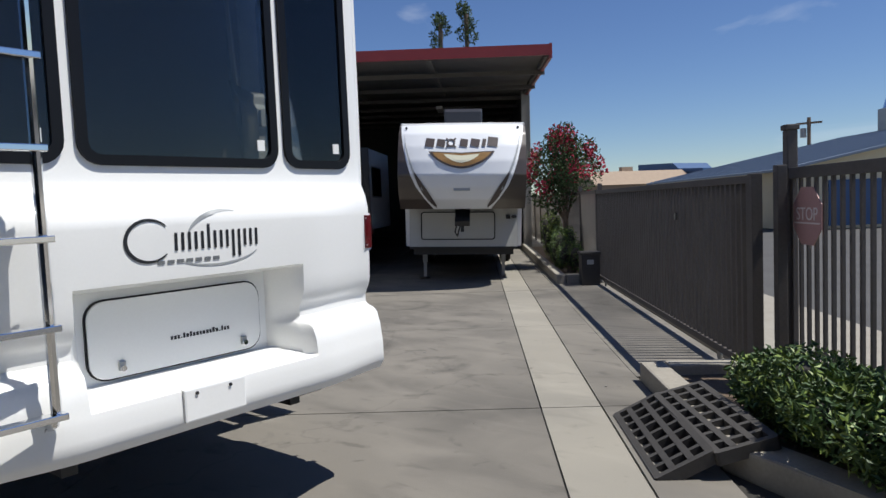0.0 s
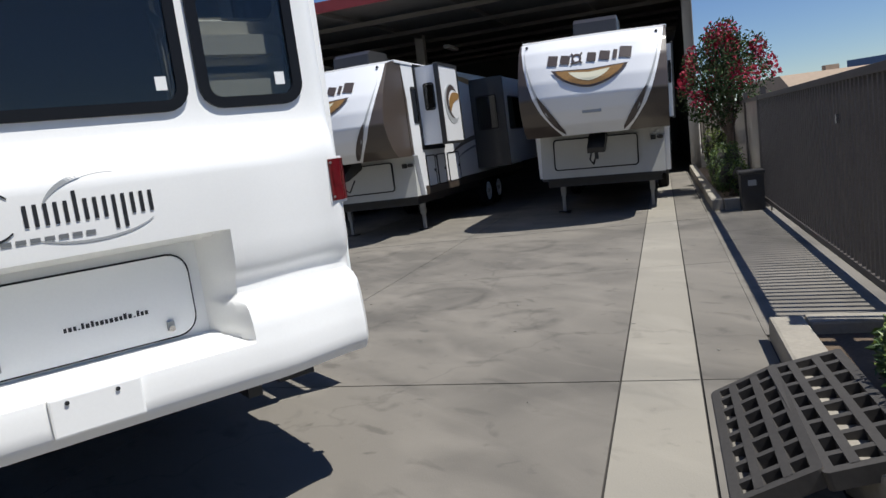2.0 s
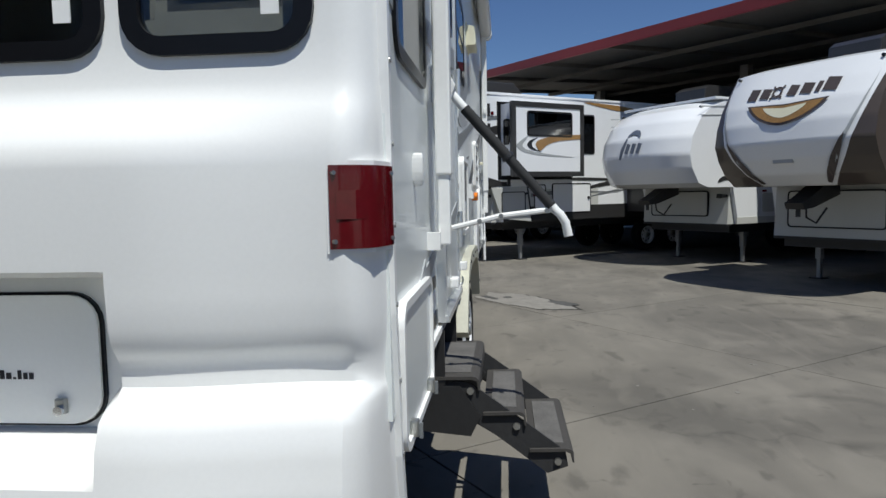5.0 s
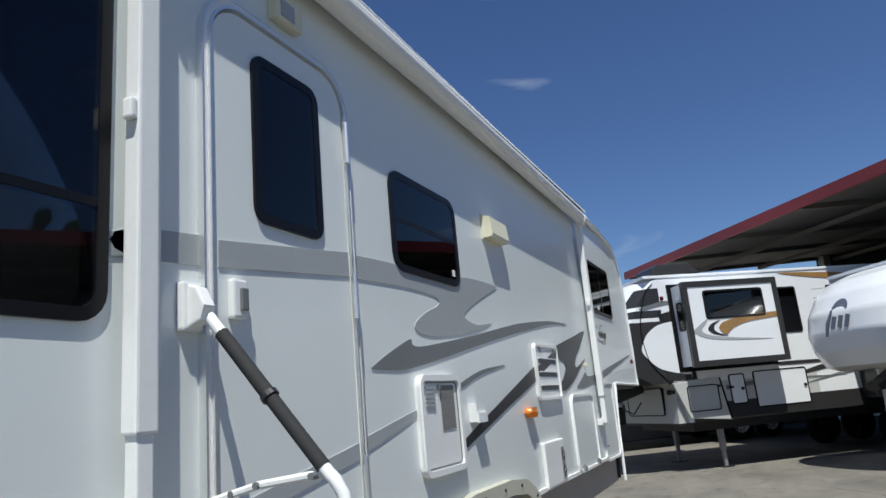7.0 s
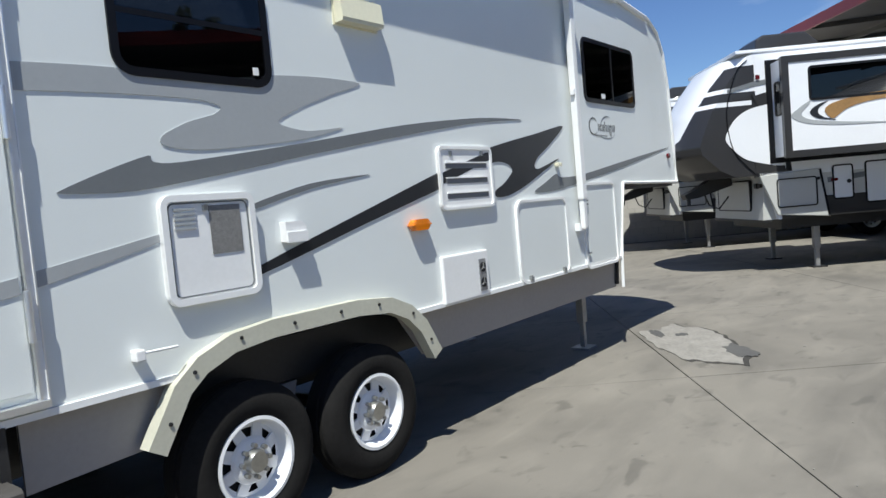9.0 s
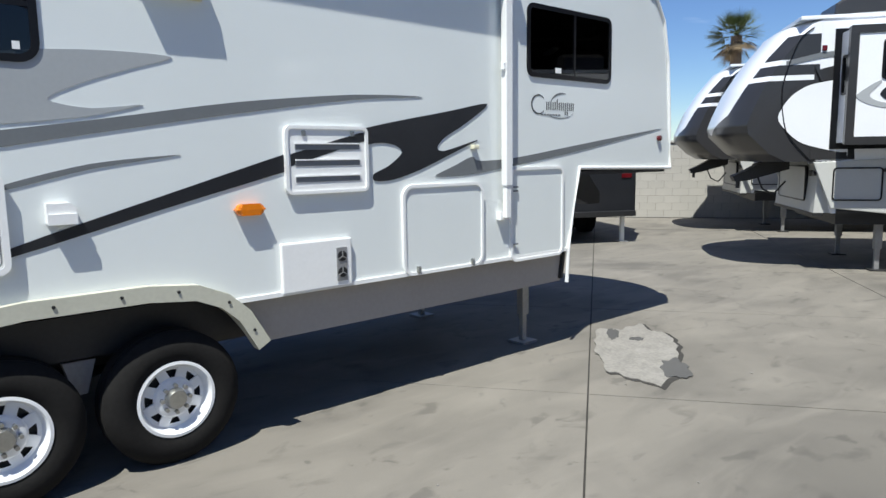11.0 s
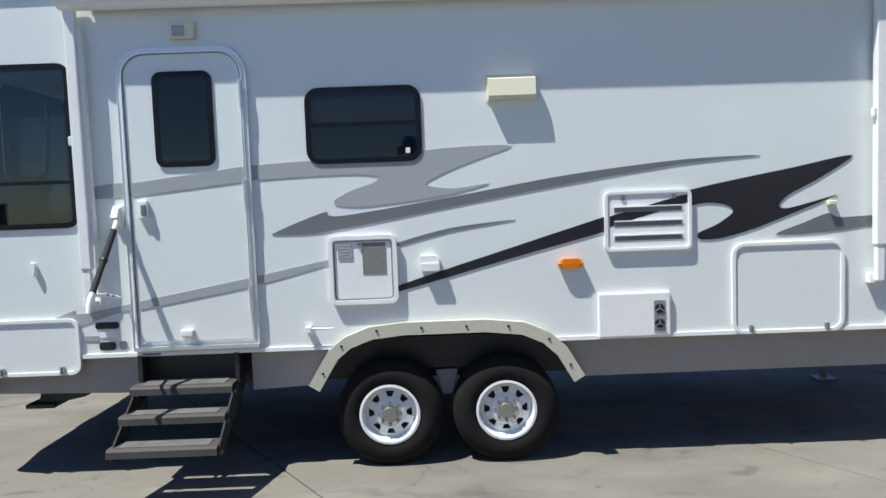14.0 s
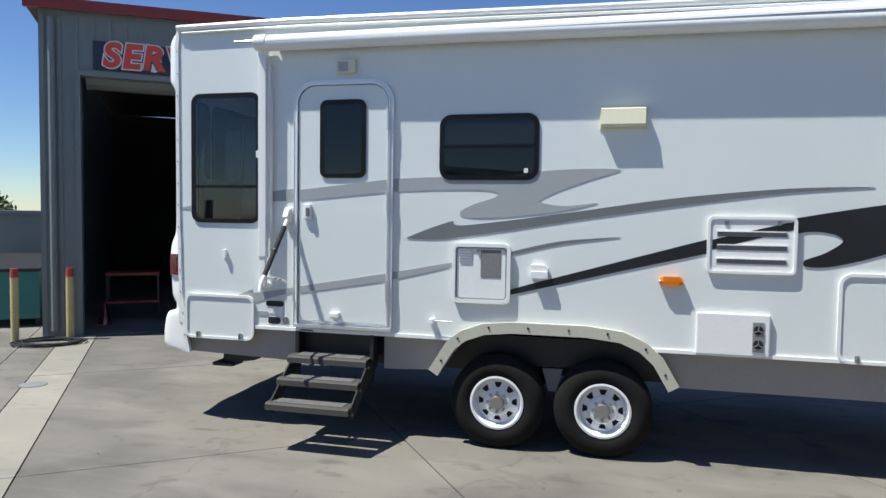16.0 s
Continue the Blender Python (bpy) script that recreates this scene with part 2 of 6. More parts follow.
M = {
    "yard": concrete("yard_concrete", (0.178, 0.163, 0.138), (0.102, 0.094, 0.081)),
    "band": concrete("pale_concrete", (0.268, 0.248, 0.206), (0.19, 0.18, 0.155), 0.5),
    "kerb": mat("kerb_concrete", (0.29, 0.265, 0.22), 0.85, var=0.15, scale=4, bump=0.4),
    # joint dirt; also the dark that stands for shade inside the shrubs
    "joint": mat("joint_dirt_and_shade", (0.035, 0.032, 0.028), 0.95, var=0.3),
    "patch": mat("patch_mortar", (0.225, 0.212, 0.19), 0.9, var=0.26, scale=5, bump=0.5),
    "asphalt": mat("asphalt", (0.075, 0.073, 0.07), 0.9, var=0.25, scale=1.2, fine=150, bump=0.5),
    "dirt": mat("planter_soil", (0.12, 0.085, 0.055), 0.95, var=0.35, scale=6, bump=0.6),
    "land": mat("dry_land", (0.33, 0.30, 0.25), 0.95, var=0.2, scale=0.05, fine=2),
    "side": mat("pale_fibreglass", (0.735, 0.765, 0.745), 0.32, var=0.025, scale=1.2, fine=200, bump=0.02, coat=0.2),
    "cap": mat("white_gelcoat", (0.85, 0.85, 0.825), 0.28, var=0.02, scale=2, fine=90, bump=0.015, coat=0.3),
    "white": mat("white_enamel", (0.82, 0.82, 0.80), 0.35, var=0.03, scale=5, bump=0.02),
    "cream": mat("aged_cream_plastic", (0.72, 0.69, 0.52), 0.5, var=0.05),
    "skirt": mat("taupe_skirt", (0.34, 0.315, 0.29), 0.5, var=0.06, scale=2, bump=0.03),
    "fender": mat("fender_trim", (0.50, 0.49, 0.40), 0.45, var=0.08, bump=0.03),
    "dlight": mat("light_grey_vinyl", (0.36, 0.375, 0.38), 0.4, var=0.04, bump=0),
    "dgrey": mat("mid_grey_vinyl", (0.155, 0.165, 0.17), 0.4, var=0.05, bump=0),
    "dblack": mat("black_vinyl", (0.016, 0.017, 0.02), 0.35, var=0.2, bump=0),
    "black": mat("black_paint", (0.018, 0.018, 0.019), 0.45, var=0.25, bump=0.08),
    "gasket": mat("black_frame", (0.007, 0.007, 0.008), 0.32, var=0.15, bump=0.02, spec=0.25),
    "foam": mat("black_foam", (0.022, 0.022, 0.023), 0.85, var=0.2, bump=0.3),
    "tyre": mat("tyre_rubber", (0.012, 0.0115, 0.011), 0.9, var=0.25, scale=8, bump=0.25, spec=0.2),
    "rim": mat("white_steel_rim", (0.76, 0.77, 0.78), 0.35, var=0.04, bump=0.02),
    "steel": mat("grey_steel", (0.42, 0.42, 0.40), 0.35, 0.9, var=0.15),
    "chrome": mat("chrome", (0.78, 0.79, 0.80), 0.12, 1.0, var=0.03, bump=0),
    "gal": mat("galvanised_leg", (0.33, 0.33, 0.33), 0.5, 0.5, var=0.15),
    "red": mat("red_lens", (0.10, 0.004, 0.007), 0.12, var=0.15, scale=9, bump=0.03, coat=0.3),
    "amber": mat("amber_lens", (0.75, 0.20, 0.008), 0.15, var=0.1, bump=0.05, coat=0.5),
    "louvre": mat("shadow_slot", (0.19, 0.195, 0.20), 0.6, var=0.1),
    "mesh": mat("vent_mesh", (0.20, 0.195, 0.185), 0.6, var=0.3, scale=60, fine=200),
    "leather": mat("cream_leather", (0.6, 0.55, 0.43), 0.5, var=0.08, bump=0.1),
    "tan": mat("tan_wall_lining", (0.30, 0.27, 0.22), 0.7, var=0.08),
    "curtain": mat("curtain", (0.62, 0.61, 0.58), 0.8, var=0.06),
    "brown": mat("bronze_brown_panel", (0.072, 0.056, 0.045), 0.3, var=0.06, bump=0.02, coat=0.3),
    "rvwhite": mat("rv_white_gelcoat", (0.80, 0.81, 0.82), 0.25, var=0.02, bump=0.01, coat=0.4),
    "rvgrey": mat("rv_lower_grey", (0.50, 0.50, 0.47), 0.4, var=0.04, bump=0.02),
    "rvdark": mat("rv_dark_band", (0.03, 0.029, 0.029), 0.35, var=0.08, bump=0.02, coat=0.2),
    "logo": mat("logo_bronze", (0.075, 0.06, 0.055), 0.3, var=0.15, bump=0),
    "blue": mat("logo_slate", (0.11, 0.13, 0.17), 0.35, var=0.15, bump=0),
    "gold": mat("gold_vinyl", (0.30, 0.17, 0.06), 0.35, var=0.3, scale=3, bump=0),
    "fence": mat("fence_brown_paint", (0.085, 0.074, 0.066), 0.6, var=0.2, bump=0.1),
    "plasticgrey": mat("black_rubber_mat", (0.050, 0.046, 0.042), 0.75, var=0.2, bump=0.25),
    "grit": mat("worn_grip_tape", (0.11, 0.105, 0.10), 0.9, var=0.35, scale=9, fine=150, bump=0.5),
    "bin": mat("grey_bin_plastic", (0.035, 0.033, 0.032), 0.6, var=0.2),
    "leaf": mat("shrub_leaf", (0.042, 0.085, 0.022), 0.6, var=0.45, scale=8, bump=0.1, piece=0.0),
    "leafy": mat("yellow_green_leaf", (0.15, 0.21, 0.035), 0.5, var=0.35, scale=8),
    "treeleaf": mat("tree_leaf", (0.05, 0.08, 0.026), 0.85, var=0.4, scale=5),
    "bloom": mat("crimson_bloom", (0.42, 0.018, 0.055), 0.6, var=0.4, scale=6),
    "palmleaf": mat("palm_frond", (0.085, 0.11, 0.04), 0.55, var=0.4, scale=3),
    "dryleaf": mat("dead_frond", (0.22, 0.16, 0.09), 0.8, var=0.3),
    "bark": mat("bark", (0.15, 0.11, 0.08), 0.9, var=0.3, scale=10, bump=0.6),
    "redsteel": mat("red_fascia", (0.23, 0.028, 0.026), 0.4, var=0.08),
    # tan taken darker so the colour holds the shade under the roofs
    "soffit": mat("shaded_tan_soffit", (0.10, 0.09, 0.075), 0.8, var=0.15),
    # inner wall colour with the shade of the open bays put into it
    "indark": mat("bay_interior_shade", (0.055, 0.053, 0.05), 0.9, var=0.25, scale=0.5),
    "metal": mat("grey_green_sheet_steel", (0.185, 0.205, 0.205), 0.45, var=0.05, bump=0.03),
    "metal2": mat("wall_sheet_tan", (0.30, 0.28, 0.245), 0.5, var=0.05),
    "sign": mat("navy_sign_board", (0.022, 0.026, 0.050), 0.45, var=0.1, bump=0),
    "signred": mat("sign_coral_red", (0.66, 0.075, 0.050), 0.45, var=0.06, bump=0),
    "signwhite": mat("sign_outline", (0.75, 0.68, 0.66), 0.5, var=0.05, bump=0),
    "bollard": mat("yellowed_bollard", (0.50, 0.41, 0.20), 0.6, var=0.2),
    "bolred": mat("bollard_red_cap", (0.33, 0.045, 0.03), 0.6, var=0.25),
    "teal": mat("teal_dumpster", (0.035, 0.17, 0.155), 0.5, var=0.15),
    "block": mat("wall_block", (0.43, 0.41, 0.37), 0.9, var=0.12, scale=2, bump=0.4, piece=0.3),
    "mortar": mat("mortar", (0.2, 0.19, 0.17), 0.95, var=0.12, scale=2, bump=0.3),
    "alum": mat("brushed_aluminium", (0.86, 0.86, 0.85), 0.42, 1.0, var=0.03, bump=0.02),
    "blueroof": mat("blue_grey_roof", (0.16, 0.20, 0.26), 0.5, var=0.06),
    "cream2": mat("cream_stucco", (0.60, 0.53, 0.36), 0.85, var=0.06),
    "tanhouse": mat("tan_stucco", (0.34, 0.26, 0.19), 0.9, var=0.1),
    "blueboard": mat("blue_panel", (0.03, 0.085, 0.20), 0.5, var=0.1),
    "stop": mat("faded_stop_sign", (0.44, 0.25, 0.235), 0.6, var=0.08),
    "hose": mat("black_hose", (0.02, 0.02, 0.022), 0.5, var=0.2),
    "glass": glass("tinted_glass", (0.55, 0.62, 0.72), 0.26),
    "glassclear": glass("rear_glass", (0.8, 0.86, 0.92), 0.62),
}


def see_through(name, color, open_share):
    """Woven screen: a fixed share of holes."""
    m = mat(name, color, 0.85, var=0.15, scale=2, fine=200, bump=0.2)
    nt = m.node_tree
    tr, mx = nt.nodes.new("ShaderNodeBsdfTransparent"), nt.nodes.new("ShaderNodeMixShader")
    mx.inputs[0].default_value = open_share
    nt.links.new(nt.nodes["Principled BSDF"].outputs[0], mx.inputs[1])
    nt.links.new(tr.outputs[0], mx.inputs[2])
    nt.links.new(mx.outputs[0], nt.nodes["Material Output"].inputs["Surface"])
    return m


M["screen"] = see_through("fence_mesh_screen", (0.30, 0.27, 0.24), 0.3)


# ---------------- mesh helpers ----------------
def part(name, bm, material, parent=None, label="", smooth=False):
    """One mesh object in its thing's own coordinates; materials may be a list."""
    bmesh.ops.scale(bm, vec=(K, K, K), verts=bm.verts)
    bmesh.ops.recalc_face_normals(bm, faces=bm.faces)
    me = bpy.data.meshes.new(name)
    for f in bm.faces:
        f.smooth = smooth
    bm.to_mesh(me)
    bm.free()
    for m in material if isinstance(material, (list, tuple)) else [material]:
        me.materials.append(M[m])
    ob = new(name, me)
    if smooth:
        me.set_sharp_from_angle(angle=radians(38))
    if parent:
        ob.parent = parent
    if label:
        ob["label"] = label
    return ob


def at(x, y, z=0, rz=0):
    return pose(x * K, y * K, z * K, 0, 0, rz)


def thing(name, label, category, m=None, group="", kind=""):
    ob = new(name)
    ob.empty_display_size = 0.2
    if m is not None:
        ob.matrix_basis = m
    return tagged(ob, label, category, group, kind)


def box(x0, x1, y0, y1, z0, z1, bevel=0.0, bm=None):
    own = bm is None
    bm = bm or bmesh.new()
    v = [bm.verts.new((x, y, z)) for x in (x0, x1) for y in (y0, y1) for z in (z0, z1)]
    fs = [(0, 1, 3, 2), (4, 6, 7, 5), (0, 4, 5, 1), (2, 3, 7, 6), (0, 2, 6, 4), (1, 5, 7, 3)]
    for f in fs:
        bm.faces.new([v[i] for i in f])
    if bevel and own:
        bmesh.ops.bevel(bm, geom=bm.edges[:], offset=bevel, segments=2, affect="EDGES", profile=0.6)
    return bm


def prism(poly, d0, d1, axis="y", bm=None, bevel=0.0):
    """A polygon drawn in the two other axes, pushed along one axis from d0 to d1."""
    own = bm is None
    bm = bm or bmesh.new()

    def p(a, b, d):
        return {"y": (a, d, b), "x": (d, a, b), "z": (a, b, d)}[axis]

    lo = [bm.verts.new(p(a, b, d0)) for a, b in poly]
    hi = [bm.verts.new(p(a, b, d1)) for a, b in poly]
    caps = [bm.faces.new(lo[::-1]), bm.faces.new(hi)]
    n = len(poly)
    for i in range(n):
        bm.faces.new((lo[i], lo[(i + 1) % n], hi[(i + 1) % n], hi[i]))
    if bevel and own:
        es = {e for f in caps for e in f.edges}
        bmesh.ops.bevel(bm, geom=list(es), offset=bevel, segments=2, affect="EDGES", profile=0.6)
    if n > 4:
        bm.normal_update()
        bmesh.ops.triangulate(bm, faces=[f for f in bm.faces if len(f.verts) > 4], ngon_method="EAR_CLIP")
    return bm


def rrect(x0, x1, z0, z1, r, n=5):
    pts = []
    for cx, cz, a0 in ((x1 - r, z1 - r, 0), (x0 + r, z1 - r, 90), (x0 + r, z0 + r, 180), (x1 - r, z0 + r, 270)):
        for i in range(n + 1):
            a = radians(a0 + 90 * i / n)
            pts.append((cx + r * math.cos(a), cz + r * math.sin(a)))
    return pts


def ring(x0, x1, z0, z1, r, w, d0, d1, axis="y", bm=None):
    """A rounded rectangular frame of bar width w."""
    bm = bm or bmesh.new()

    def p(a, b, d):
        return {"y": (a, d, b), "x": (d, a, b), "z": (a, b, d)}[axis]

    A, B = rrect(x0, x1, z0, z1, r), rrect(x0 + w, x1 - w, z0 + w, z1 - w, max(r - w, 0.004))
    n = len(A)
    vs = [[bm.verts.new(p(a, b, d)) for a, b in L] for L, d in ((A, d0), (A, d1), (B, d1), (B, d0))]
    for i in range(n):
        j = (i + 1) % n
        for k in range(4):
            a, b = vs[k], vs[(k + 1) % 4]
            bm.faces.new((a[i], a[j], b[j], b[i]))
    return bm


def cyl(p0, p1, r0, r1=None, n=16, bm=None, caps=True):
    bm = bm or bmesh.new()
    p0, p1 = Vector(p0), Vector(p1)
    r1 = r0 if r1 is None else r1
    q = (p1 - p0).to_track_quat("Z", "Y")
    rows = []
    for p, r in ((p0, r0), (p1, r1)):
        rows.append([bm.verts.new(p + q @ Vector((r * math.cos(2 * math.pi * i / n), r * math.sin(2 * math.pi * i / n), 0))) for i in range(n)])
    for i in range(n):
        bm.faces.new((rows[0][i], rows[0][(i + 1) % n], rows[1][(i + 1) % n], rows[1][i]))
    if caps:
        bm.faces.new(rows[0][::-1])
        bm.faces.new(rows[1])
    return bm


def tube(points, r, n=8, bm=None):
    """A round bar along a polyline, with mitred bends."""
    bm = bm or bmesh.new()
    pts = [Vector(p) for p in points]
    rows = []
    for i, p in enumerate(pts):
        d = (pts[min(i + 1, len(pts) - 1)] - pts[max(i - 1, 0)]).normalized()
        s = d.cross(Vector((0.31, 0.17, 0.93))).normalized()
        u = s.cross(d)
        rows.append([bm.verts.new(p + r * (s * math.cos(2 * math.pi * k / n) + u * math.sin(2 * math.pi * k / n))) for k in range(n)])
    for a, b in zip(rows, rows[1:]):
        for k in range(n):
            bm.faces.new((a[k], a[(k + 1) % n], b[(k + 1) % n], b[k]))
    bm.faces.new(rows[0][::-1])
    bm.faces.new(rows[-1])
    return bm


def lathe(profile, centre, n=32, bm=None):
    """Profile of (radius, y) turned about the y axis through the centre."""
    bm = bm or bmesh.new()
    cx, cy, cz = centre
    rows = [[bm.verts.new((cx + r * math.cos(2 * math.pi * k / n), cy + y, cz + r * math.sin(2 * math.pi * k / n))) for k in range(n)] for r, y in profile]
    for a, b in zip(rows, rows[1:]):
        for k in range(n):
            bm.faces.new((a[k], a[(k + 1) % n], b[(k + 1) % n], b[k]))
    return bm


def smooth_loop(ctrl, n=4):
    """A closed curve through corner points, eased; doubled points stay sharp."""
    out = []
    m = len(ctrl)
    for i in range(m):
        p0, p1, p2, p3 = (Vector((*ctrl[(i + k) % m], 0)) for k in (-1, 0, 1, 2))
        for k in range(n):
            t = k / n
            a, b = p1 + (p2 - p0) * 0.14, p2 - (p3 - p1) * 0.14
            q = p1 * (1 - t) ** 3 + 3 * a * t * (1 - t) ** 2 + 3 * b * t * t * (1 - t) + p2 * t**3
            out.append((q.x, q.y))
    return out


def strip(pts, w, d0, d1, axis="y", bm=None):
    """A flat band of width w along a polyline in the plane across the axis, one piece."""
    bm = bm or bmesh.new()
    P = [Vector((a, b)) for a, b in pts]
    rows = []
    for i, p in enumerate(P):
        d = (P[min(i + 1, len(P) - 1)] - P[max(i - 1, 0)]).normalized()
        nrm = Vector((-d.y, d.x)) * w / 2
        four = []
        for q, dd in ((p + nrm, d0), (p + nrm, d1), (p - nrm, d1), (p - nrm, d0)):
            four.append(bm.verts.new({"y": (q.x, dd, q.y), "x": (dd, q.x, q.y), "z": (q.x, q.y, dd)}[axis]))
        rows.append(four)
    for a, b in zip(rows, rows[1:]):
        for k in range(4):
            bm.faces.new((a[k], a[(k + 1) % 4], b[(k + 1) % 4], b[k]))
    bm.faces.new(rows[0][::-1])
    bm.faces.new(rows[-1])
    return bm


def arc(cx, cz, rx, rz, a0, a1, n=24):
    return [(cx + rx * math.cos(radians(a0 + (a1 - a0) * i / n)), cz + rz * math.sin(radians(a0 + (a1 - a0) * i / n))) for i in range(n + 1)]


def crescent(cx, cz, rx, rz, a0, a1, w, n=26):
    """A tapering arc: full width in the middle, pointed ends."""
    out, inn = [], []
    for i in range(n + 1):
        t = i / n
        a = radians(a0 + (a1 - a0) * t)
        k = w * math.sin(math.pi * t) ** 0.8 + 0.001
        out.append((cx + rx * math.cos(a), cz + rz * math.sin(a)))
        inn.append((cx + (rx - k) * math.cos(a), cz + (rz - k) * math.sin(a)))
    return out + inn[::-1]


def plain_mark(parent, place, layers):
    """A maker's mark as plain shapes: sweeping arcs and a row of blank blocks, no letters.
    place(u, w, e) maps mark units (u to the reader's right, w up, e off the wall); layers: name, material, lift, label, strokes of (points, end width, middle width)."""
    head = None
    for name, material, lift, label, strokes in layers:
        for n, (pts, w0, w1) in enumerate(strokes):
            bm = bmesh.new()
            P = [Vector(p) for p in pts]
            prev = None
            for i, p in enumerate(P):
                t = i / (len(P) - 1)
                d = (P[min(i + 1, len(P) - 1)] - P[max(i - 1, 0)]).normalized()
                k = (w0 + (w1 - w0) * math.sin(math.pi * t)) / 2
                nrm = Vector((-d.y, d.x)) * k
                q = [bm.verts.new(place(c.x, c.y, e)) for c, e in ((p + nrm, 0.0), (p + nrm, lift), (p - nrm, lift), (p - nrm, 0.0))]
                if prev:
                    for a in range(4):
                        bm.faces.new((prev[a], prev[(a + 1) % 4], q[(a + 1) % 4], q[a]))
                else:
                    bm.faces.new(q)
                prev = q
            bm.faces.new(prev[::-1])
            o = part(name if head is None else "mark_shape", bm, material, head or parent, label if head is None else "")
            head = head or o
    return head


def mark_layers(worn=False):
    """The trailer's mark: one tall open arc, a row of blank upright blocks, a fine row below, thin sweeping lines."""
    big = [(arc(0.6, 0.56, 0.58, 0.5, 42, 318, 30), 0.03, 0.09)]
    row = []
    for k in range(14):
        u = 1.28 + 0.18 * k
        lo, hi = (0.02 if k in (9, 10) else 0.28), (0.9 if k == 5 else 0.72)
        row.append(([(u, lo), (u, hi)], 0.075, 0.075))
    sub = [([(0.78 + 0.25 * k, 0.02), (0.96 + 0.25 * k, 0.02)], 0.09, 0.12) for k in range(7)]
    sweep = [(arc(2.7, 0.45, 1.15, 0.78, 75, 165, 26), 0.012, 0.1), (arc(2.4, 0.35, 1.35, 0.5, 215, 335, 26), 0.012, 0.05)]
    return [("makers_mark", "dblack", 0.0012, "dark maker's mark" + (", partly worn" if worn else ""), big + row), ("mark_line", "dgrey", 0.0009, "", sub), ("mark_sweep", "dlight" if not worn else "dgrey", 0.0006, "", sweep)]


def window(parent, x0, x1, z0, z1, y=0.0, out=-1, bar=None, upright=None, pane="glass", r=0.07, name="window", w=0.035, blinds=()):
    """A side window with a thick black frame, set into the wall plane y; out: the way it faces."""
    f = part(name, ring(x0, x1, z0, z1, r, w, y - 0.05 * out, y + 0.011 * out), "gasket", parent, "black rounded window frame", True)
    if bar is not None:
        part("mullion", box(x0 + w, x1 - w, min(y - 0.02 * out, y + 0.0095 * out), max(y - 0.02 * out, y + 0.0095 * out), bar - 0.012, bar + 0.012), "gasket", f)
    if upright is not None:
        part("mullion", box(upright - 0.013, upright + 0.013, min(y - 0.02 * out, y + 0.0095 * out), max(y - 0.02 * out, y + 0.0095 * out), z0 + w, z1 - w), "gasket", f)
    # added black sheet on the wall stands in for the unlit room
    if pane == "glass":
        part("room_shade_sheet", prism(rrect(x0 + w * 0.8, x1 - w * 0.8, z0 + w * 0.8, z1 - w * 0.8, r * 0.6), y, y + 0.0012 * out), "dblack", f)
        for a0, a1, c0, c1 in blinds:
            part("blind", box(x0 + (x1 - x0) * a0, x0 + (x1 - x0) * a1, min(y + 0.0012 * out, y + 0.0028 * out), max(y + 0.0012 * out, y + 0.0028 * out), z0 + (z1 - z0) * c0, z0 + (z1 - z0) * c1), "curtain", f, "pale blind behind the glass")
    g = part("pane", prism(rrect(x0 + w * 0.9, x1 - w * 0.9, z0 + w * 0.9, z1 - w * 0.9, r * 0.6), y + 0.004 * out, y + 0.008 * out), pane, f)
    g.visible_shadow = False
    return f


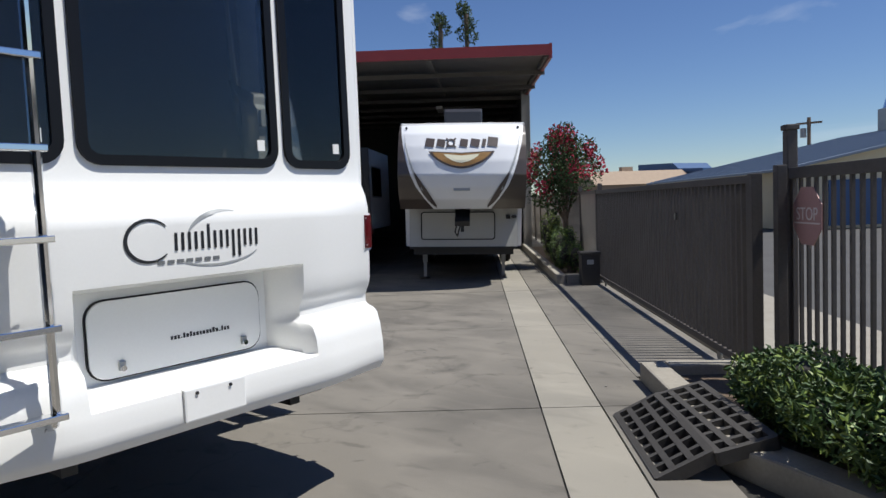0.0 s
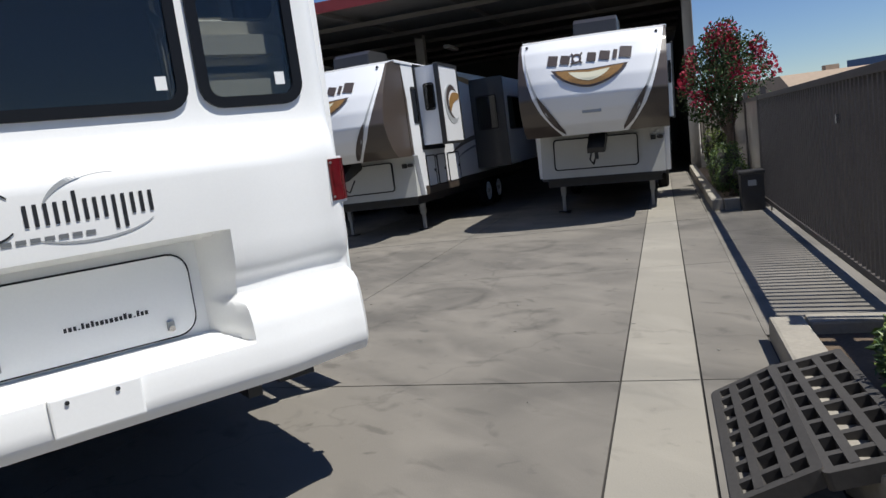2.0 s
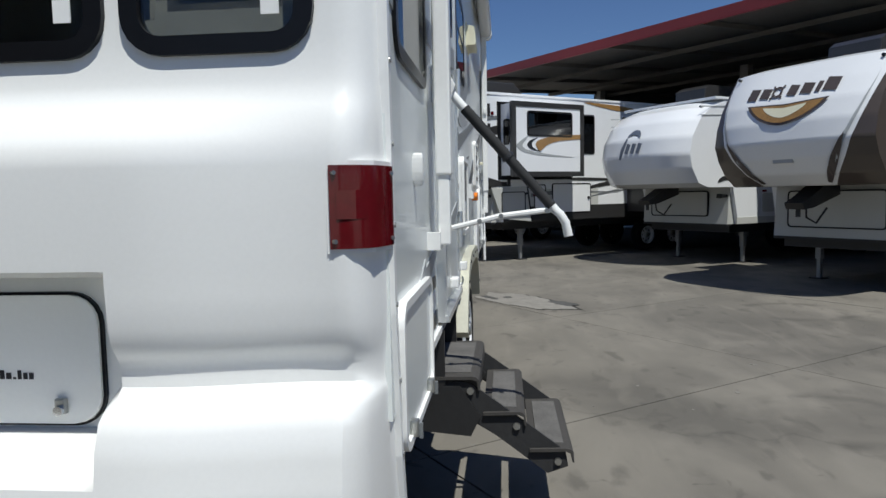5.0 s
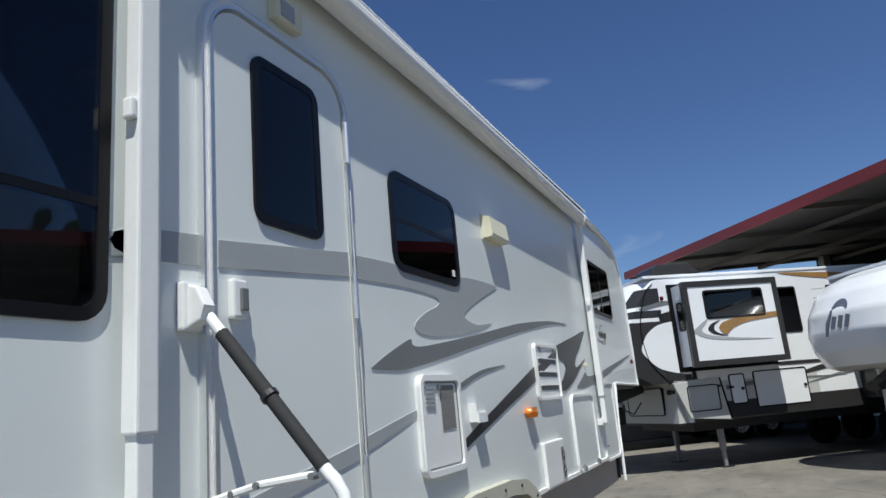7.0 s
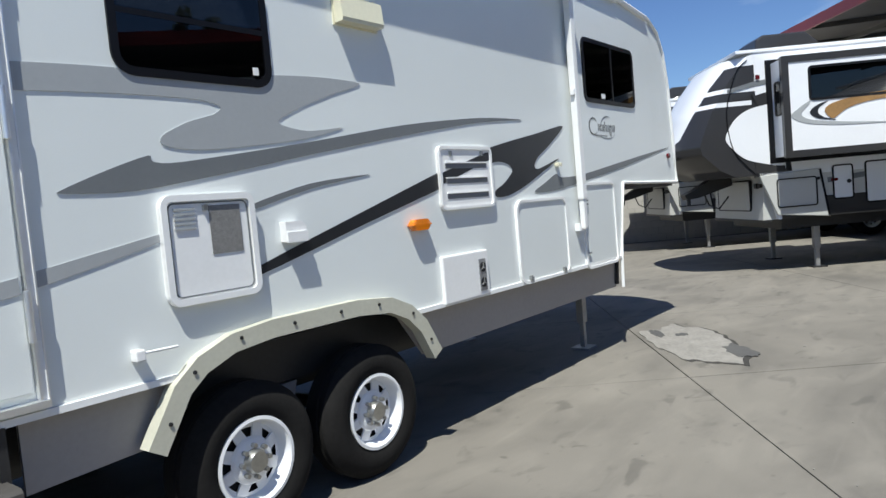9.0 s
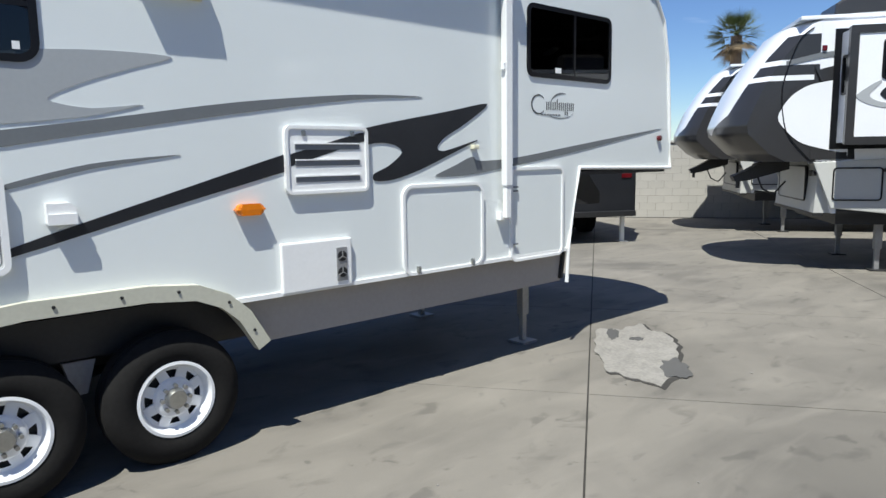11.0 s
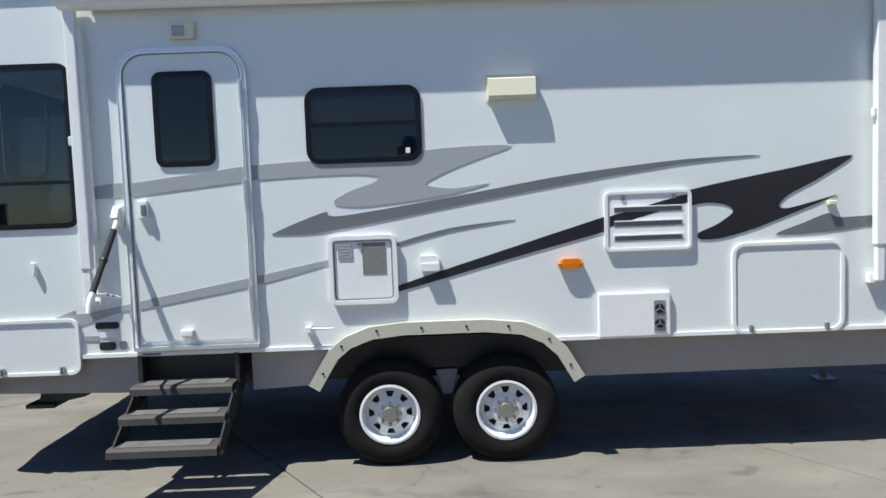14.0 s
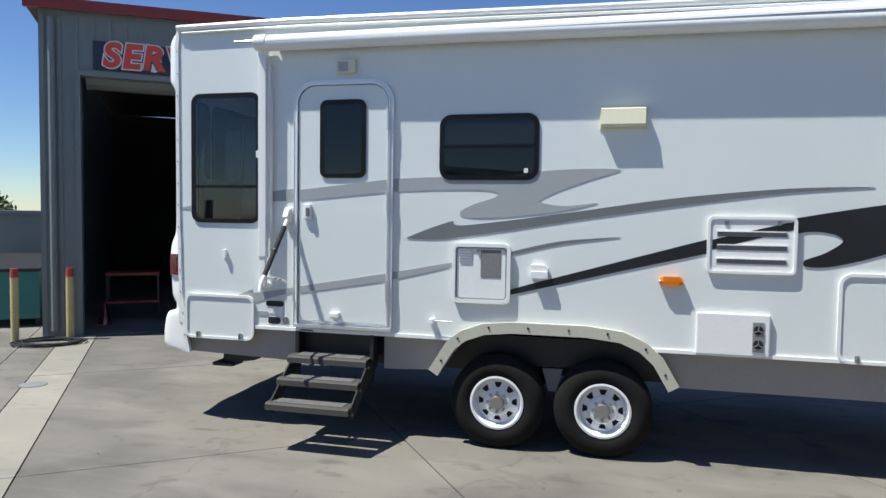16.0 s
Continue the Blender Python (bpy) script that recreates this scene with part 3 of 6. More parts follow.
def wheel(parent, cx, y0, cz, R=0.365, w=0.23, rim=0.2, out=-1, nuts=False):
    """A steel trailer wheel: tyre with shoulders and tread grooves, spoked white rim, hub and nuts."""
    o = out
    ty = part("wheel", lathe([(rim, 0.02 * -o), (rim + 0.03, 0.0), (R - 0.07, -0.005 * -o), (R - 0.025, 0.02 * -o), (R, 0.05 * -o), (R, 0.08 * -o), (R - 0.01, 0.085 * -o), (R - 0.01, 0.095 * -o), (R, 0.1 * -o), (R, (w - 0.05) * -o), (R - 0.025, (w - 0.02) * -o), (R - 0.07, w * -o), (rim, (w - 0.02) * -o), (rim, 0.02 * -o)], (cx, y0, cz), 48), "tyre", parent, "black trailer tyre", True)
    rm = part("rim", lathe([(rim + 0.006, 0.016 * -o), (rim + 0.008, 0.004 * -o), (rim - 0.008, 0.002 * -o), (rim - 0.016, 0.012 * -o), (rim - 0.02, 0.06 * -o), (rim - 0.03, 0.075 * -o), (0.15, 0.072 * -o)], (cx, y0, cz), 40), "rim", ty, "white painted steel rim", True)
    bm = bmesh.new()
    n = 8
    ym = y0 + 0.07 * -o
    for k in range(n):
        a = 2 * math.pi * (k + 0.5) / n

        def q(r, s, d):
            return (cx + r * math.cos(a) - s * math.sin(a), ym + d * -o, cz + r * math.sin(a) + s * math.cos(a))

        A = [q(0.09, -0.03, -0.02), q(0.09, 0.03, -0.02), q(0.165, 0.027, 0.0), q(0.165, -0.027, 0.0)]
        B = [q(0.09, -0.03, -0.01), q(0.09, 0.03, -0.01), q(0.165, 0.027, 0.012), q(0.165, -0.027, 0.012)]
        va, vb = [bm.verts.new(p) for p in A], [bm.verts.new(p) for p in B]
        bm.faces.new(va)
        bm.faces.new(vb[::-1])
        for i in range(4):
            bm.faces.new((va[i], vb[i], vb[(i + 1) % 4], va[(i + 1) % 4]))
    part("spokes", bm, "rim", rm)
    part("hub_plate", lathe([(0.112, 0.056 * -o), (0.106, 0.044 * -o), (0.096, 0.038 * -o), (0.05, 0.036 * -o)], (cx, y0, cz), 28), "rim", rm, "", True)
    part("hub_cap", lathe([(0.058, 0.04 * -o), (0.055, 0.01 * -o), (0.047, -0.005 * -o), (0.0, -0.006 * -o)], (cx, y0, cz), 28), "steel", rm, "bare steel hub cap", True)
    for k in range(8 if nuts else 0):
        a = 2 * math.pi * k / 8
        c = (cx + 0.074 * math.cos(a), y0 + 0.036 * -o, cz + 0.074 * math.sin(a))
        bm = cyl(c, (c[0], c[1] + 0.028 * o, c[2]), 0.011, n=6)
        part("wheel_nut", bm, "steel", rm)
    part("drum", cyl((cx, y0 + 0.1 * -o, cz), (cx, y0 + 0.16 * -o, cz), 0.16, n=24), "black", ty)
    return ty


# ---------------- the white fifth-wheel in the middle ----------------
W = 2.15
TR = thing("fifth_wheel_trailer", "white older fifth-wheel trailer with grey and black swoosh graphics on jacks", "trailer")


def build_body():
    body = [(1.1, 0.85), (2.62, 0.85), (2.75, 0.93), (3.0, 0.965), (3.55, 0.965), (3.82, 0.93), (3.95, 0.85), (6.98, 0.85), (7.12, 1.53), (8.55, 1.5), (8.52, 1.9), (8.44, 2.6), (8.36, 2.9), (8.22, 3.08), (8.0, 3.16), (7.2, 3.24), (5.0, 3.31), (1.1, 3.36)]
    part("wall", prism(body, 0.0, W), "side", TR, "pale fibreglass side wall")
    # hollow rear room behind the glass
    for y0, y1, nm in ((0.0, 0.035, "rear_side_panel"), (W - 0.035, W, "far_side_panel")):
        bm = bmesh.new()
        for a, b, c, d in ((0.1, 0.27, 0.85, 3.35), (0.84, 1.1, 0.85, 3.35), (0.27, 0.84, 0.85, 1.75), (0.27, 0.84, 2.76, 3.35)):
            box(a, b, y0, y1, c, d, bm=bm)
        part(nm, bm, "side", TR)
    part("room_floor", box(0.2, 1.1, 0.036, W - 0.036, 0.85, 0.9), "tan", TR)
    part("partition", box(1.08, 1.097, 0.036, W - 0.036, 0.9, 3.3), "tan", TR)
    part("roof", prism([(0.0, 3.35), (0.35, 3.38), (1.075, 3.395), (1.8, 3.38), (W, 3.35), (W, 3.345), (0, 3.345)], 0.11, 1.1, "x"), "white", TR)
    part("roof_edge_rail", tube([(0.11, -0.012, 3.345), (1.1, -0.012, 3.352), (5.0, -0.012, 3.305), (7.2, -0.012, 3.235), (7.95, -0.012, 3.16)], 0.028), "white", TR, "white roof drip rail", True)
    part("gutter_lip", tube([(0.16, -0.022, 3.30), (1.1, -0.022, 3.307), (5.0, -0.022, 3.26), (7.2, -0.022, 3.19)], 0.012), "white", TR)
    # front cap, bowed in plan
    prof = [(8.55, 1.5), (8.53, 1.8), (8.5, 2.1), (8.46, 2.5), (8.38, 2.85), (8.24, 3.06), (8.02, 3.155)]
    bm = bmesh.new()
    rows = []
    for x, z in prof:
        rows.append([bm.verts.new((x + 0.4 * (1 - abs(2 * k / 12 - 1) ** 2.6), W * k / 12, z)) for k in range(13)])
    for a, b in zip(rows, rows[1:]):
        for k in range(12):
            bm.faces.new((a[k], a[k + 1], b[k + 1], b[k]))
    bm.faces.new(rows[0])
    bm.faces.new(rows[-1])
    part("front_cap", bm, "cap", TR, "rounded white front cap", True)
    edge = [(6.965, 0.57), (6.98, 0.85), (7.12, 1.525), (8.555, 1.497), (8.53, 1.85), (8.47, 2.5), (8.38, 2.86), (8.23, 3.07), (8.0, 3.17)]
    part("edge_trim", tube([(x, -0.008, z) for x, z in edge], 0.016), "white", TR, "white corner trim")
    part("belt_moulding", box(0.83, 2.6, -0.014, 0.0, 0.835, 0.862), "white", TR)
    part("belt_moulding", box(3.96, 6.98, -0.014, 0.0, 0.835, 0.862), "white", TR)
    # skirts and underbody
    for y0, y1 in ((0.06, 0.078), (W - 0.078, W - 0.06)):
        part("skirt", prism([(0.12, 0.6), (1.2, 0.57), (1.2, 0.85), (0.12, 0.85)], y0, y1), "skirt", TR, "taupe lower skirt")
        part("skirt", prism([(1.95, 0.56), (2.42, 0.58), (2.62, 0.85), (1.95, 0.85)], y0, y1), "skirt", TR)
        part("skirt", prism([(4.16, 0.57), (6.965, 0.575), (6.98, 0.85), (3.95, 0.85)], y0, y1), "skirt", TR)
    part("underbelly", box(0.25, 6.9, 0.25, W - 0.25, 0.62, 0.85), "black", TR)
    for y in (0.5, W - 0.56):
        part("chassis_rail", box(0.1, 6.95, y, y + 0.06, 0.5, 0.62), "black", TR)
    part("bay_front", prism([(6.96, 0.6), (7.1, 1.5), (7.07, 1.5), (6.93, 0.6)], 0.03, W - 0.03), "black", TR)
    part("overhang_underside", box(7.12, 8.52, 0.03, W - 0.03, 1.46, 1.495), "black", TR)
    part("pin_box", prism([(7.4, 1.47), (8.5, 1.47), (8.75, 1.22), (8.75, 1.1), (8.55, 1.1), (8.0, 1.3), (7.4, 1.3)], 0.95, 1.2), "black", TR, "black hitch pin box")
    for y in (0.375, W - 0.375):
        lg = part("landing_leg", box(6.8, 6.88, y - 0.035, y + 0.035, 0.25, 0.75, 0.006), "gal", TR, "steel landing leg")
        part("inner_leg", box(6.815, 6.865, y - 0.022, y + 0.022, 0.02, 0.3), "gal", lg)
        part("foot_pad", box(6.75, 6.93, y - 0.09, y + 0.09, 0.0, 0.02), "gal", lg)
    fb = strip([(2.385, 0.58), (2.52, 0.8), (2.62, 0.88), (2.78, 0.94), (3.0, 0.962), (3.55, 0.962), (3.8, 0.935), (3.95, 0.87), (4.06, 0.77), (4.17, 0.58)], 0.085, -0.05, 0.02)
    part("fender", fb, "fender", TR, "cream-grey wheel arch trim")
    for x, z in ((2.45, 0.68), (2.58, 0.86), (2.82, 0.955), (3.12, 0.965), (3.42, 0.965), (3.7, 0.955), (3.97, 0.86), (4.11, 0.68)):
        part("screw", cyl((x, -0.05, z), (x, -0.056, z), 0.009, n=8), "black", TR)
    part("wheel_well", prism([(2.5, 0.72), (2.66, 0.85), (2.78, 0.925), (3.0, 0.955), (3.55, 0.955), (3.8, 0.92), (3.92, 0.85), (4.05, 0.72)], 0.32, 0.5), "black", TR)
    for cx in (2.88, 3.677):
        wheel(TR, cx, 0.005, 0.345 + 0.02, nuts=True)
        wheel(TR, cx, W - 0.005, 0.345 + 0.02, out=1)
        part("axle", cyl((cx, 0.2, 0.36), (cx, W - 0.2, 0.36), 0.04), "black", TR)
    part("shackle", prism([(3.2, 0.6), (3.36, 0.6), (3.31, 0.42), (3.25, 0.42)], 0.28, 0.34), "gal", TR)


build_body()

CAP_ROWS = [(0.60, -0.02), (0.615, -0.07), (0.66, -0.1), (0.75, -0.1), (0.86, -0.085), (0.915, -0.065), (0.935, -0.04), (0.95, 0.01), (0.965, 0.03), (1.01, 0.03), (1.06, 0.0), (1.1, -0.012), (1.25, -0.02), (1.4, -0.025), (1.48, -0.025), (1.54, -0.01), (1.6, 0.022), (1.65, 0.032)]


def cap_x(y, z):
    """Depth of the rear cap at a place: belt, bumper, hatch recess, round corners."""
    x = 0.035
    for (za, xa), (zb, xb) in zip(CAP_ROWS, CAP_ROWS[1:]):
        if za <= z <= zb:
            x = xa + (xb - xa) * (z - za) / (zb - za)
    if z < 0.6:
        x = 0.1
    if z > 2.84:
        x -= 0.055 * min(1.0, (z - 2.84) / 0.08)
    if z > 3.2:
        x += 0.12 * ((z - 3.2) / 0.17) ** 2
    e = min(y, W - y)
    # the belt bows outwards in plan
    if z < 1.6:
        k = min(max((e - 0.1) / 0.42, 0.0), 1.0)
        x -= 0.06 * k * k * (3 - 2 * k) * min(1.0, (1.6 - z) / 0.12)
    # hatch recess with sloping cheeks
    sx = min(max((min(y - 0.575, 1.635 - y)) / 0.085, 0), 1)
    sz = min(max((min(z - 0.785, 1.225 - z)) / 0.035, 0), 1)
    s = min(sx, sz)
    x = x + (0.125 - x) * s if s > 0 else x
    end = 0.118 + 0.17 * max(0.0, 1.1 - z)
    x += (end - x) * max(0.0, 1 - e / 0.085) ** 2.4
    return x


def rear_mark(parent):
    """The mark on the rear belt follows its bow."""
    k = 0.165

    def place(u, w, e):
        y, z = 1.437 - u * k, 1.292 + w * k
        return (cap_x(y, z) - 0.002 - e, y, z)

    plain_mark(parent, place, mark_layers())


def build_cap():
    ys = sorted({0.0, 0.012, 0.03, 0.05, 0.075, 0.1, 0.125, 0.15, 0.17, 0.565, 0.575, 0.585, 0.6, 0.62, 0.64, 0.66, 0.67, 1.54, 1.55, 1.57, 1.59, 1.61, 1.625, 1.635, 1.645, W - 0.17, W - 0.15, W - 0.125, W - 0.1, W - 0.075, W - 0.05, W - 0.03, W - 0.012, W, *(0.2 + 0.05 * i for i in range(36) if 0.2 + 0.05 * i < W - 0.17)})
    zs = sorted({0.775, 0.785, 0.796, 0.808, 0.82, 0.83, 1.18, 1.19, 1.2, 1.21, 1.218, 1.225, 1.235, *(r[0] for r in CAP_ROWS), *(0.615, 0.64, 0.7, 0.8, 0.89, 0.925, 0.942, 0.985, 1.035, 1.08, 1.17, 1.33, 1.44, 1.51, 1.57, 1.625), 1.72, *(1.8 + 0.1 * i for i in range(10)), 2.76, 2.84, 2.86, 2.88, 2.9, 2.92, 2.94, 3.0, 3.1, 3.2, 3.23, 3.26, 3.29, 3.32, 3.35, 3.37})
    holes = ((0.17, 0.54), (0.64, 1.51), (1.61, W - 0.17))
    bm = bmesh.new()
    g = [[bm.verts.new((cap_x(y, z), y, z)) for y in ys] for z in zs]
    for i in range(len(zs) - 1):
        for j in range(len(ys) - 1):
            ym, zm = (ys[j] + ys[j + 1]) / 2, (zs[i] + zs[i + 1]) / 2
            if 1.72 < zm < 2.76 and any(a < ym < b for a, b in holes):
                continue
            bm.faces.new((g[i][j], g[i][j + 1], g[i + 1][j + 1], g[i + 1][j]))
    cap = part("rear_cap", bm, "cap", TR, "glossy white moulded rear cap", True)
    line = [(0.2, 0.6), (0.165, 0.75), (0.145, 0.95), (0.125, 1.1), (0.118, 1.35), (0.118, 1.5), (0.11, 1.65), (0.105, 2.0), (0.1, 3.2), (0.115, 3.34)]
    for y0, y1 in ((-0.012, 0.02), (W - 0.02, W + 0.012)):
        part("corner_joint_strip", strip(line, 0.03, y0, y1), "white", TR, "white screwed joint strip")
    for i in range(14):
        z = 0.75 + i * 0.185
        x = next(a + (b - a) * (z - za) / (zb - za) for (a, za), (b, zb) in zip(line, line[1:]) if za <= z <= zb)
        part("screw", cyl((x, -0.012, z), (x, -0.016, z), 0.006, n=8), "steel", TR)
    part("bumper_underside", box(0.0, 0.5, 0.15, W - 0.15, 0.6, 0.64), "black", TR)
    # rear windows
    for a, b in ((0.135, 0.565), (0.605, 1.535), (1.58, W - 0.135)):
        f = part("rear_window", ring(a, b, 1.685, 2.8, 0.09, 0.042, 0.02, 0.05, "x"), "gasket", TR, "black rounded rear window frame", True)
        part("pane", prism(rrect(a + 0.035, b - 0.035, 1.72, 2.765, 0.06), 0.03, 0.034, "x"), "glassclear", f).visible_shadow = False
        part("sticker", box(0.026, 0.029, a + 0.075, a + 0.115, 1.765, 1.815), "white", f, "small white sticker")
    # hatch in the recess
    h = part("service_hatch", prism(rrect(0.71, 1.515, 0.835, 1.15, 0.07), 0.106, 0.135, "x", bevel=0.006), "cap", TR, "white rear service hatch")
    part("hatch_seal", ring(0.703, 1.522, 0.828, 1.157, 0.078, 0.008, 0.114, 0.128, "x"), "gasket", h)
    for y in (0.81, 1.39):
        lt = part("latch", box(0.092, 0.106, y - 0.014, y + 0.014, 0.862, 0.9, 0.004), "steel", h, "steel thumb latch")
        part("cam", cyl((0.082, y, 0.872), (0.094, y, 0.872), 0.012), "chrome", lt)
    # a web address, drawn as a row of small dark bars
    rnd = random.Random(4)
    y, word = 1.17, None
    for i in range(19):
        w0 = 0.007 if i in (3, 15) else rnd.uniform(0.009, 0.013)
        hh = 0.005 if i in (3, 15) else rnd.choice((0.016, 0.016, 0.022))
        o = part("lettering_bar" if word is None else "letter_bar", box(0.1045, 0.1065, y - w0, y, 0.945, 0.945 + hh), "dblack", word or h, "" if word else "thin dark row of lettering")
        word = word or o
        y -= w0 + 0.005
    pl = part("plate_mount", box(-0.172, -0.1, 1.0, 1.285, 0.655, 0.79, 0.008), "cap", TR, "white number plate mount, empty")
    for y in (1.076, 1.23):
        part("bolt", cyl((-0.178, y, 0.768), (-0.17, y, 0.768), 0.007), "black", pl)
    for y, sd in ((0.985, 1), (1.3, -1)):
        lp = part("plate_lamp", prism(rrect(y - 0.017, y + 0.017, 0.68, 0.785, 0.012), -0.15, -0.1, "x"), "cap", TR, "moulded lamp housing beside the plate")
        part("plate_bulb", cyl((-0.156, y, 0.735), (-0.148, y, 0.735), 0.011, n=14), "chrome", lp, "chrome screw head")
    for side, y in ((-1, 0.0), (1, W)):
        yy = (lambda d: y - side * d)
        tl = part("tail_light", prism([(-0.03, yy(0.1)), (-0.018, yy(0.045)), (0.016, yy(0.008)), (0.1, yy(-0.014)), (0.112, yy(0.02)), (0.06, yy(0.1))], 1.262, 1.438, "z"), "red", TR, "square red tail light", True)
        for px, py in ((-0.0295, 0.09), (0.09, -0.0115)):
            for zz in (1.278, 1.422):
                part("lens_screw", cyl((px + 0.006, yy(py + 0.006), zz), (px - 0.003, yy(py - 0.003), zz), 0.005, n=8), "steel", tl)
        part("reflector", prism([(-0.0305, yy(0.085)), (-0.0195, yy(0.045)), (0.0, yy(0.0245)), (0.006, yy(0.06)), (0.0, yy(0.085))], 1.325, 1.385, "z"), "red", tl, "inner reflector block")
        part("bezel", prism([(-0.024, yy(0.108)), (-0.013, yy(0.048)), (0.018, yy(0.012)), (0.106, yy(-0.01)), (0.118, yy(0.03)), (0.06, yy(0.12))], 1.252, 1.448, "z"), "white", tl)
    # maker's mark at the back, as plain shapes
    rear_mark(TR)
    # ladder
    ld = part("ladder", tube([(0.05, 1.765, 2.95), (-0.12, 1.765, 2.95), (-0.2, 1.765, 2.9), (-0.2, 1.765, 0.84), (-0.17, 1.765, 0.79), (-0.1, 1.765, 0.76)], 0.017), "chrome", TR, "bright tubular rear ladder", True)
    part("rail", tube([(0.05, 2.085, 2.95), (-0.12, 2.085, 2.95), (-0.2, 2.085, 2.9), (-0.2, 2.085, 0.84), (-0.17, 2.085, 0.79), (-0.1, 2.085, 0.76)], 0.017), "chrome", ld, "", True)
    for i in range(7):
        z = 0.82 + 0.3 * i
        part("rung", box(-0.225, -0.175, 1.735, 2.115, z - 0.012, z + 0.012, 0.004), "chrome", ld)
    part("foot_mount", cyl((-0.1, 1.75, 0.76), (-0.14, 1.75, 0.76), 0.035, n=20), "steel", ld)
    # seat and blind seen through the glass
    st = thing("armchair", "cream leather recliner inside the rear window", "chair", at(0.53, 0.35, 0.97))
    bm = box(-0.26, 0.2, -0.3, 0.3, 0.0, 0.42, 0.06)
    part("seat", bm, "leather", st)
    bm = prism([(-0.34, 0.3), (-0.22, 0.3), (-0.16, 1.06), (-0.2, 1.12), (-0.26, 1.12), (-0.32, 1.06)], -0.26, 0.26)
    bmesh.ops.bevel(bm, geom=bm.edges[:], offset=0.035, segments=2, affect="EDGES")
    part("backrest", bm, "leather", st, "padded back", True)
    for z0, z1, wd in ((0.56, 0.9, 0.25), (0.87, 1.08, 0.22)):
        bm = box(-0.41, -0.2, -wd, wd, z0, z1)
        bmesh.ops.bevel(bm, geom=bm.edges[:], offset=0.065, segments=4, affect="EDGES")
        part("head_pad", bm, "leather", st, "rounded head cushion", True)
    for y in (-0.33, 0.27):
        part("armrest", box(-0.22, 0.2, y, y + 0.06, 0.3, 0.56, 0.02), "leather", st)


build_cap()


def build_side():
    A = [(0.94, 1.975), (1.49, 2.03), (1.99, 2.08), (2.41, 2.1), (2.8, 2.09), (3.16, 2.14), (3.48, 2.16), (3.76, 2.152), (3.55, 2.08), (3.33, 2.0), (3.18, 1.92), (3.36, 1.885), (3.6, 1.91), (3.36, 1.85), (3.05, 1.81), (2.75, 1.785), (2.59, 1.8), (2.58, 1.84), (2.7, 1.9), (2.83, 1.94), (2.87, 1.975), (2.76, 2.0), (2.41, 2.0), (1.98, 1.98), (1.48, 1.93), (0.94, 1.9)]
    B = [(2.17, 1.635), (2.33, 1.7), (2.51, 1.76), (2.53, 1.735), (2.67, 1.735), (3.36, 1.83), (4.11, 1.945), (4.87, 2.02), (5.41, 2.032), (4.87, 1.99), (4.11, 1.885), (3.35, 1.765), (2.79, 1.67), (2.44, 1.62), (2.17, 1.62)]
    C = [(2.99, 1.54), (3.35, 1.625), (3.77, 1.662), (3.35, 1.6), (2.99, 1.515)]
    D = [(0.43, 1.0), (0.79, 1.16), (0.87, 1.14), (1.94, 1.33), (2.52, 1.44), (2.52, 1.41), (1.94, 1.27), (1.17, 1.15), (0.85, 1.06), (0.62, 1.01)]
    E = [(2.98, 1.25), (3.72, 1.47), (4.37, 1.66), (4.95, 1.82), (5.62, 1.94), (6.03, 2.01), (5.8, 1.86), (5.6, 1.76), (5.54, 1.69), (5.62, 1.675), (5.93, 1.75), (5.69, 1.66), (5.39, 1.55), (5.16, 1.49), (5.01, 1.485), (5.0, 1.53), (5.12, 1.58), (5.23, 1.66), (5.18, 1.71), (5.01, 1.725), (4.67, 1.64), (4.37, 1.56), (3.72, 1.4), (2.98, 1.21)]
    F = [(5.52, 1.5), (5.7, 1.57), (5.87, 1.63), (5.95, 1.6), (6.35, 1.62), (7.22, 1.73), (8.38, 1.87), (7.22, 1.68), (6.35, 1.56), (5.82, 1.5)]
    G = [(0.122, 1.835), (0.19, 1.85), (0.25, 1.862), (0.25, 1.862), (0.25, 1.815), (0.25, 1.815), (0.19, 1.825)]
    H = [(0.855, 1.945), (0.855, 1.945), (0.945, 1.972), (0.945, 1.972), (0.945, 1.9), (0.945, 1.9), (0.855, 1.885), (0.855, 1.885)]
    # the stripes run over the door as well, which stands 12 mm proud
    for nm, pts, m, d in (("upper_stripe", A, "dlight", 0.004), ("middle_stripe", B, "dgrey", 0.0045), ("thin_stripe", C, "dgrey", 0.004), ("lower_stripe", D, "dlight", 0.004), ("black_stripe", E, "dblack", 0.005), ("front_stripe", F, "dgrey", 0.004), ("rear_stripe", G, "dlight", 0.004), ("rear_stripe", H, "dlight", 0.004)):
        part(nm, prism(smooth_loop(pts), -d, 0.002), m, TR)
    part("door_stripe", prism([(1.25, 1.995), (1.98, 2.078), (1.98, 1.98), (1.25, 1.91)], -0.0265, -0.02), "dlight", TR)
    part("door_stripe", prism([(1.25, 1.21), (1.98, 1.338), (1.98, 1.278), (1.25, 1.155)], -0.0265, -0.02), "dlight", TR)
    # entry door
    dr = part("entry_door", prism([(1.235, 0.93), (1.99, 0.93), *[(1.85 + 0.14 * math.cos(radians(9 * k)), 2.68 + 0.14 * math.sin(radians(9 * k))) for k in range(11)], *[(1.375 + 0.14 * math.cos(radians(90 + 9 * k)), 2.68 + 0.14 * math.sin(radians(90 + 9 * k))) for k in range(11)]], -0.022, 0.01, bevel=0.006), "side", TR, "closed pale entry door with tinted window")
